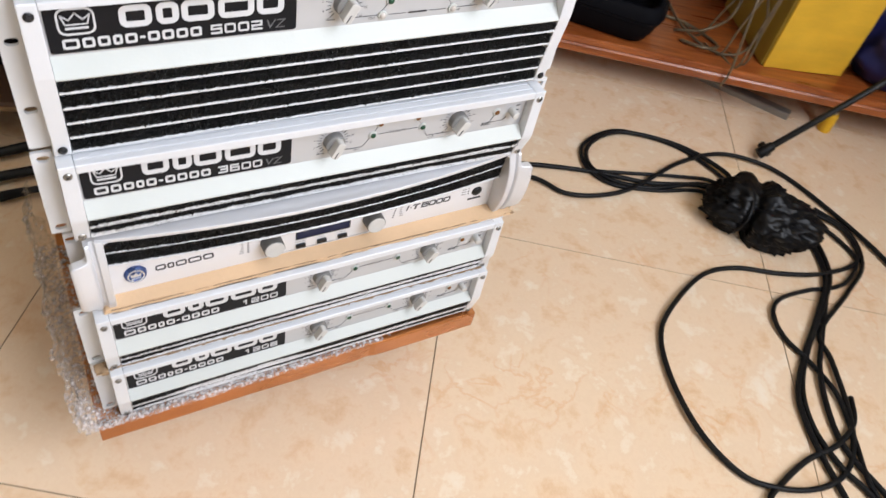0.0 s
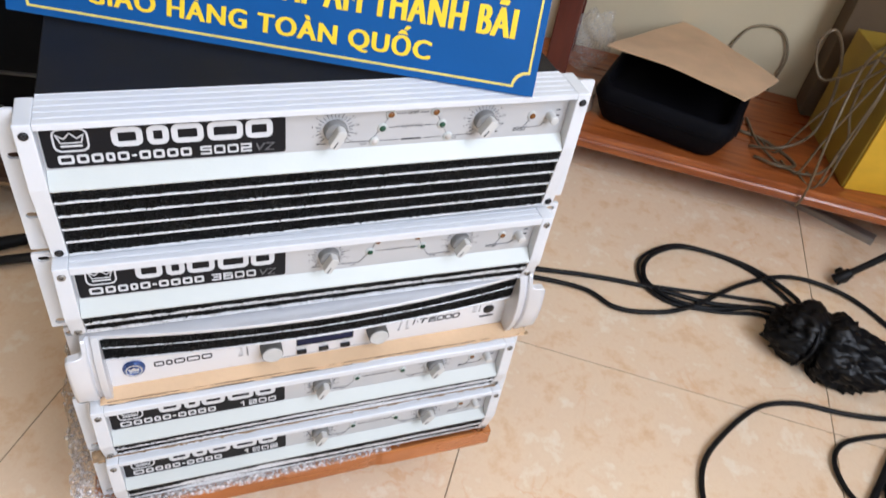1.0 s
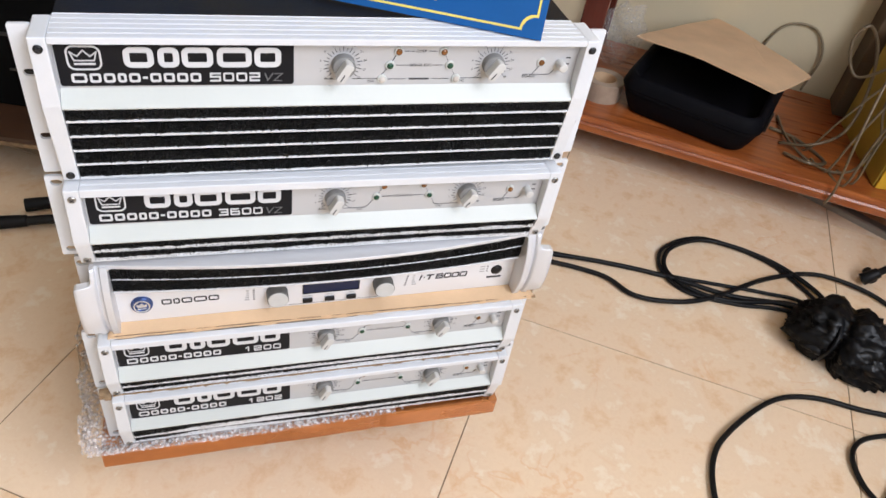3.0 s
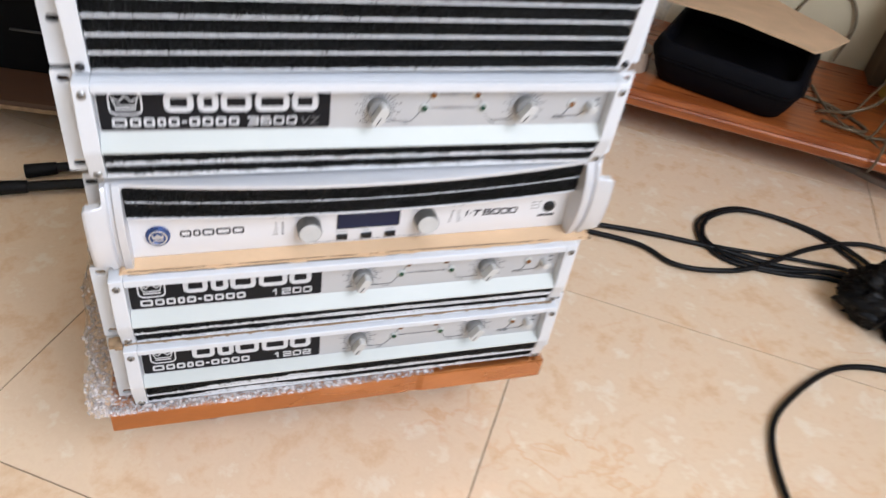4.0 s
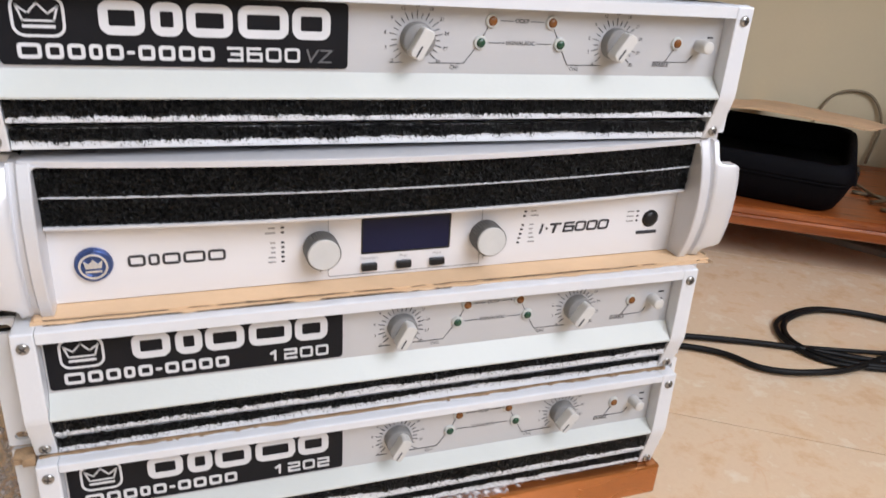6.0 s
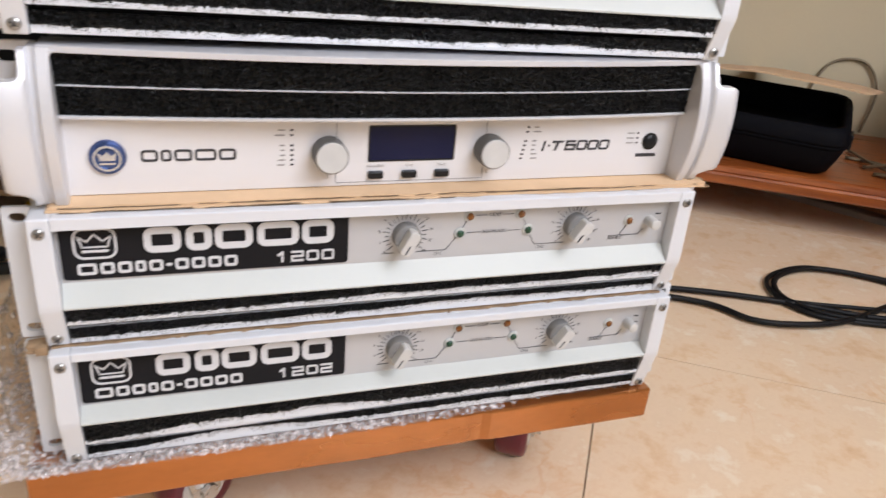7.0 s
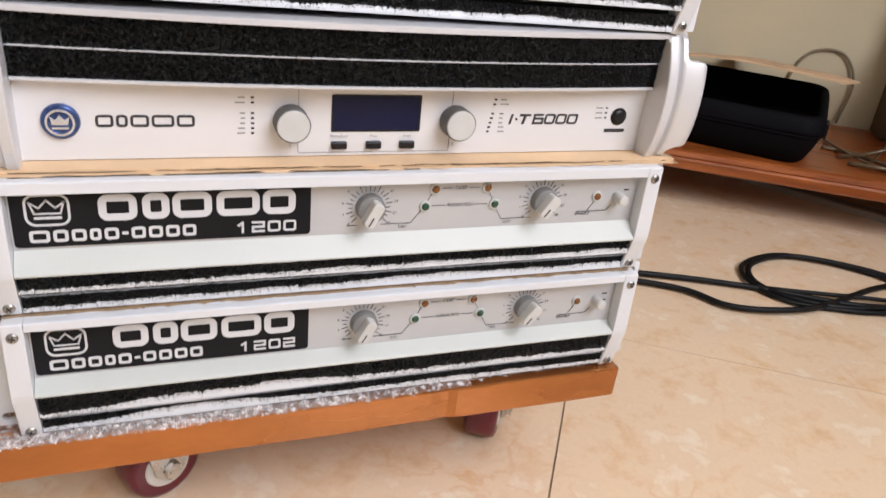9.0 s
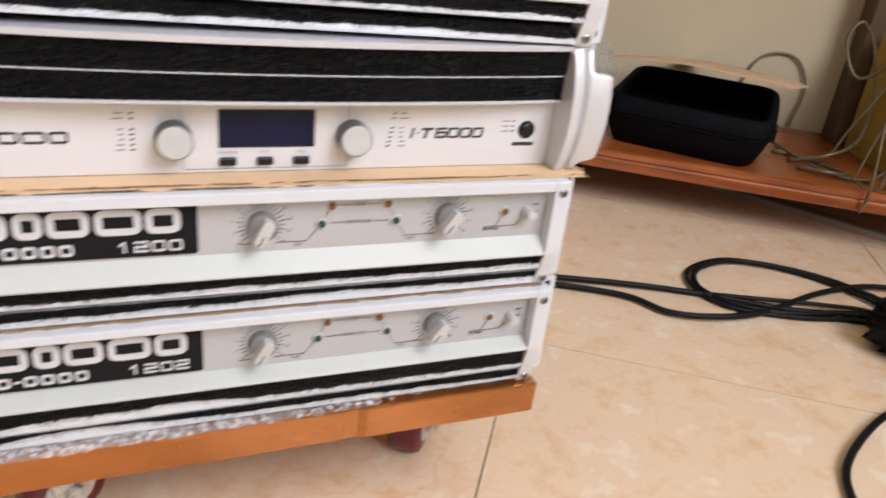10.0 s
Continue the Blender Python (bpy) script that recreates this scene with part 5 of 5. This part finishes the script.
part("lid", shell_rows([(0.0600, -0.012, 0.04), (0.0600, -0.002, 0.042), (0.063, 0.001, 0.042), (0.067, 0.002, 0.042), (0.084, -0.003, 0.042), (0.092, -0.008, 0.040), (0.094, -0.013, 0.036), (0.090, -0.019, 0.032), (0.066, -0.022, 0.03), (0.040, -0.026, 0.03)]), CASE_BLACK, case, "padded black upper rim, open at its top", True)
bm = bmesh.new()
box(bm, CASE_W + 0.0005, CASE_W + 0.006, 0.075, 0.125, 0.046, 0.074, 0.002)
part("clasp", bm, BLACK_PLASTIC, case, "black plastic clasp")
bm = bmesh.new()
quad = [Vector(q) for q in ((0.985, 0.545, 0.277), (0.810, 0.815, 0.268), (1.134, 0.983, 0.232), (1.172, 0.655, 0.252))]
nrm = (quad[1] - quad[0]).cross(quad[3] - quad[0]).normalized()
nrm = nrm if nrm.z > 0 else -nrm
N = 14
lay = []
for off in (0.0, 0.0035):
    g = []
    for i in range(N + 1):
        row = []
        for j in range(N + 1):
            a, b = i / N, j / N
            q = quad[0] * (1 - a) * (1 - b) + quad[3] * a * (1 - b) + quad[1] * (1 - a) * b + quad[2] * a * b
            q = q + nrm * (off + 0.004 * noise.noise(q * 9) + 0.006 * math.sin(b * 3.1))
            row.append(bm.verts.new(q))
        g.append(row)
    lay.append(g)
for g in lay:
    for i in range(N):
        for j in range(N):
            bm.faces.new((g[i][j], g[i + 1][j], g[i + 1][j + 1], g[i][j + 1]))
for i in range(N):
    for p, q in (((i, 0), (i + 1, 0)), ((i, N), (i + 1, N)), ((0, i), (0, i + 1)), ((N, i), (N, i + 1))):
        bm.faces.new((lay[0][p[0]][p[1]], lay[0][q[0]][q[1]], lay[1][q[0]][q[1]], lay[1][p[0]][p[1]]))
flap_ob = solid("cardboard_flap", bm, CARD, "flat sheet of brown cardboard lying over the open case", "cardboard", smooth=False)
for start, stop in (((0.10, 0.35), (0.62, 0.52)), ((0.55, 0.25), (0.95, 0.58))):
    bm = bmesh.new()
    line = []
    for i in range(13):
        a, b = (start[k] + (stop[k] - start[k]) * i / 12 for k in (0, 1))
        q = quad[0] * (1 - a) * (1 - b) + quad[3] * a * (1 - b) + quad[1] * (1 - a) * b + quad[2] * a * b
        line.append(q + nrm * (0.0036 + 0.004 * noise.noise(q * 9) + 0.006 * math.sin(b * 3.1)))
    tube(bm, line, 0.0005, 6)
    part("crease", bm, CARD, flap_ob, "raised crease line")

# crumpled clear film behind the case
bm = bmesh.new()
bmesh.ops.create_icosphere(bm, subdivisions=4, radius=1.0)
for v in bm.verts:
    n = v.co.normalized()
    r = 0.85 + 0.3 * noise.noise(n * 2.0) + 0.2 * abs(noise.noise(n * 3.5)) + 0.03 * noise.noise(n * 9)
    v.co = Vector((n.x * 0.075 * r, n.y * 0.075 * r, max(n.z * r, -0.72) * 0.10 + 0.073))
solid("plastic_wrap", bm, CLEAR_FILM, "crumpled clear plastic wrap on the wooden shelf", "wrap", ROOM @ pose(0.185, 1.325, SHELF_TOP) @ Matrix.Diagonal((0.85, 0.85, 0.9, 1)))

# roll of tape
roll = thing("tape_roll", "roll of pale brown tape lying on the shelf", "tape", ROOM @ pose(0.187, 1.116, SHELF_TOP))
bm = bmesh.new()
ring(bm, rounded(0, 0, 0.092, 0.092, 0.046, 9), rounded(0, 0, 0.056, 0.056, 0.028, 9), 0.0, 0.045)
bm.transform(Matrix.Rotation(radians(90), 4, "X") @ Matrix.Translation((0, 0, 0)))
for v in bm.verts:
    v.co.z = abs(v.co.z)
part("tape", bm, TAPE, roll)
bm = bmesh.new()
ring(bm, rounded(0, 0, 0.056, 0.056, 0.028, 9), rounded(0, 0, 0.050, 0.050, 0.025, 9), 0.001, 0.044)
bm.transform(Matrix.Rotation(radians(90), 4, "X"))
for v in bm.verts:
    v.co.z = abs(v.co.z)
part("core", bm, CARD, roll)

# yellow file box: shaded side and lit front put into two colours
fbox = thing("file_box", "yellow cardboard file box standing on the shelf", "box", ROOM @ pose(0.80, 1.045, SHELF_TOP, 0, 0, 10))
bm = bmesh.new()
box(bm, 0.0, 0.20, 0.004, 0.27, 0.0005, 0.25, 0.003)
part("body", bm, FILE_SHADED, fbox)
bm = bmesh.new()
box(bm, 0.004, 0.204, -0.002, 0.003, 0.0008, 0.255, 0.0015)
bmesh.ops.subdivide_edges(bm, edges=[e for e in bm.edges if e.calc_length() > 0.15], cuts=10, use_grid_fill=True)
for v in bm.verts:
    v.co.y += 0.0025 * noise.noise(v.co * 14)
part("lit_front", bm, FILE_LIT, fbox, "yellow front, brightened as the lit face")

# dark block added where the wall behind the box lies in shade
carton = thing("carton", "tall dark brown block in place of shade behind yellow box", "carton", ROOM @ pose(0.735, 1.345, SHELF_TOP, 0, 0, 0))
bm = bmesh.new()
box(bm, 0.0, 0.42, 0.0, 0.085, 0.0005, 0.47, 0.003)
part("body", bm, CARD_SHADE, carton)
bm = bmesh.new()
bmesh.ops.create_icosphere(bm, subdivisions=4, radius=1.0)
for v in bm.verts:
    n = v.co.normalized()
    r = 1 + 0.2 * noise.noise(n * 2.5) + 0.1 * abs(noise.noise(n * 7))
    v.co = Vector((n.x * 0.11 * r, n.y * 0.10 * r, max(n.z * r, -0.8) * 0.09 + 0.0725))
solid("blue_bag", bm, BLUE_CLOTH, "dark blue plastic bag on the shelf beside box", "bag", ROOM @ pose(1.12, 1.12, SHELF_TOP), smooth=True)


# grey wires hanging about the shelf
def wire(pts, r=0.0032, label="thin grey wire looped loosely over the wooden shelf", material=None):
    bm = bmesh.new()
    tube(bm, smooth_line([room(*q) for q in pts], 8), r, 8)
    return solid("wire", bm, material or WIRE_GREY, label, "wire", group="loose wires", smooth=True)


T = SHELF_TOP
wire([(0.60, 1.25, T + 0.004), (0.62, 1.13, T + 0.01), (0.68, 1.06, T + 0.005), (0.745, 1.05, T + 0.02), (0.77, 1.07, T + 0.09), (0.75, 1.09, T + 0.16), (0.76, 1.13, T + 0.24), (0.80, 1.2, T + 0.29)], 0.003)
wire([(0.82, 1.25, T + 0.262), (0.74, 1.12, T + 0.25), (0.715, 1.03, T + 0.14), (0.715, 0.99, T + 0.03), (0.715, 0.985, T - 0.01), (0.71, 0.984, T - 0.035)], 0.003)
wire([(0.60, 1.12, T + 0.004), (0.66, 1.10, T + 0.03), (0.72, 1.14, T + 0.06), (0.74, 1.2, T + 0.13), (0.72, 1.22, T + 0.22), (0.68, 1.21, T + 0.27), (0.66, 1.2, T + 0.23), (0.70, 1.18, T + 0.17), (0.78, 1.16, T + 0.255)], 0.0035)
wire([(0.58, 1.18, T + 0.004), (0.64, 1.16, T + 0.004), (0.70, 1.09, T + 0.004), (0.66, 1.05, T + 0.012), (0.61, 1.08, T + 0.004)], 0.004)
wire([(0.78, 1.10, T + 0.262), (0.74, 1.06, T + 0.29), (0.78, 1.02, T + 0.31), (0.88, 1.05, T + 0.30), (0.92, 1.12, T + 0.275), (0.86, 1.14, T + 0.262)], 0.0034)
# shadow ring on the wall, put in as a loop of dull tube
wire([(0.56, 1.425, T + 0.006), (0.53, 1.43, T + 0.07), (0.56, 1.433, T + 0.15), (0.63, 1.433, T + 0.16), (0.67, 1.43, T + 0.10), (0.66, 1.425, T + 0.006)], 0.003, "thin brown loop at the wall, standing in for a cast shadow", WALL_LOOP_SHADE)

for foot in ((0.70, 1.05), (0.735, 1.01), (0.66, 1.12), (0.755, 1.03)):      # strands falling from a knot on the box
    du = foot[0] - 0.79
    wire([(0.83, 1.13, T + 0.262), (0.79, 1.10, T + 0.275), (0.79 + du * 0.35, 1.10 + (foot[1] - 1.10) * 0.5, T + 0.21), (0.79 + du * 0.75, 1.10 + (foot[1] - 1.10) * 0.8, T + 0.09), (foot[0], foot[1], T + 0.004), (foot[0] - 0.03, foot[1] + 0.04, T + 0.004)], 0.0026)

# ---- low platform with black gear beyond the stack ----
SIDE = pose(-0.36, 0.722, 0, 0, 0, -17)
platform = thing("wooden_platform", "low brown wooden platform on yellow plastic feet", "platform", SIDE)
bm = bmesh.new()
prism(bm, [(0.0, 0.072), (-0.002, 0.074), (-0.002, 0.084), (0.001, 0.088), (0.46, 0.088), (0.46, 0.072)], -1.15, 0.24)
part("board", bm, SKIRT, platform, "dull brown board, dark as in shade, with a paler front edge")
# front edge paler than the shaded top, put in as a coloured band
bm = bmesh.new()
box(bm, -1.15, 0.24, -0.0035, -0.002, 0.0725, 0.0805, 0.0004)
part("edge_band", bm, CARD_CUT, platform, "front edge, painted paler than the shaded top")
for fx, fy in ((-0.005, 0.032), (-0.7, 0.032), (-0.005, 0.42), (-0.7, 0.42)):
    bm = bmesh.new()
    cyl(bm, (fx, fy, 0.0), (0, 0, 1), 0.018, 0.05, 20, 0.014, 0.002)
    foot = part("foot", bm, YELLOW_FOOT, platform, "yellow plastic foot", True)
    bm = bmesh.new()
    cyl(bm, (fx, fy, 0.05), (0, 0, 1), 0.008, 0.0222, 12)
    part("stud", bm, STEEL, foot)

gear = thing("equipment_case", "low black equipment case with metal edging on wooden platform", "case", SIDE @ pose(0, 0.105, 0.0882))
bm = bmesh.new()
box(bm, -1.0, 0.16, 0.0, 0.345, 0.0, 0.150, 0.004)
part("body", bm, RACK_BLACK, gear)
bm = bmesh.new()
box(bm, -1.0, 0.16, -0.003, 0.006, 0.1490, 0.1525, 0.0008)
part("edging", bm, DIM_METAL, gear, "thin dull metal edging")
for x, z in ((-0.075, 0.045), (-0.13, 0.080), (-0.42, 0.06)):
    bm = bmesh.new()
    box(bm, x, x + 0.055, -0.004, 0.001, z, z + 0.0035, 0.0006)
    part("trim_bar", bm, DIM_METAL, gear)
rack = thing("equipment_rack", "tall black equipment rack beyond the wooden platform", "rack", SIDE @ pose(-1.0, 0.475, 0))
bm = bmesh.new()
box(bm, 0.01, 0.90, 0.01, 0.46, 0.0, 1.25, 0.004)
part("cabinet", bm, RACK_BLACK, rack)
for z in (0.33, 0.42, 0.51, 0.60, 0.72, 0.84, 0.96, 1.08):
    bm = bmesh.new()
    box(bm, 0.03, 0.88, -0.004, 0.012, z, z + 0.075, 0.0015)
    part("rack_panel", bm, RACK_BLACK, rack)

# ---- floor tiles, 600 mm ----
floor = bmesh.new()
box(floor, S["u0"] - 0.15, S["u1"] + 0.15, S["v0"] - 0.15, S["v1"] + 0.15, -0.12, -0.0014)
slab_ob = solid("floor", floor, GROUT, "marbled beige ceramic tile floor with thin joints", "floor", ROOM.copy(), kind="structure")
U_JOINT, V_JOINT, SIZE = 0.161, 0.443, 0.60
bm = bmesh.new()
box(bm, -0.2990, 0.2990, -0.2990, 0.2990, -0.008, 0.0)
tile_mesh = mesh_of(bm, "tile", TILE)
for i in range(-10, 6):
    for j in range(-9, 3):
        u, v = U_JOINT + SIZE * (i + 0.5), V_JOINT + SIZE * (j + 0.5)
        if S["u0"] - 0.3 < u < S["u1"] + 0.3 and S["v0"] - 0.3 < v < S["v1"] + 0.3:
            ob = new("tile", tile_mesh)
            ob.parent = slab_ob
            ob.matrix_local = pose(u, v, 0, 0, 0, 90 * ((i * 3 + j) % 4))
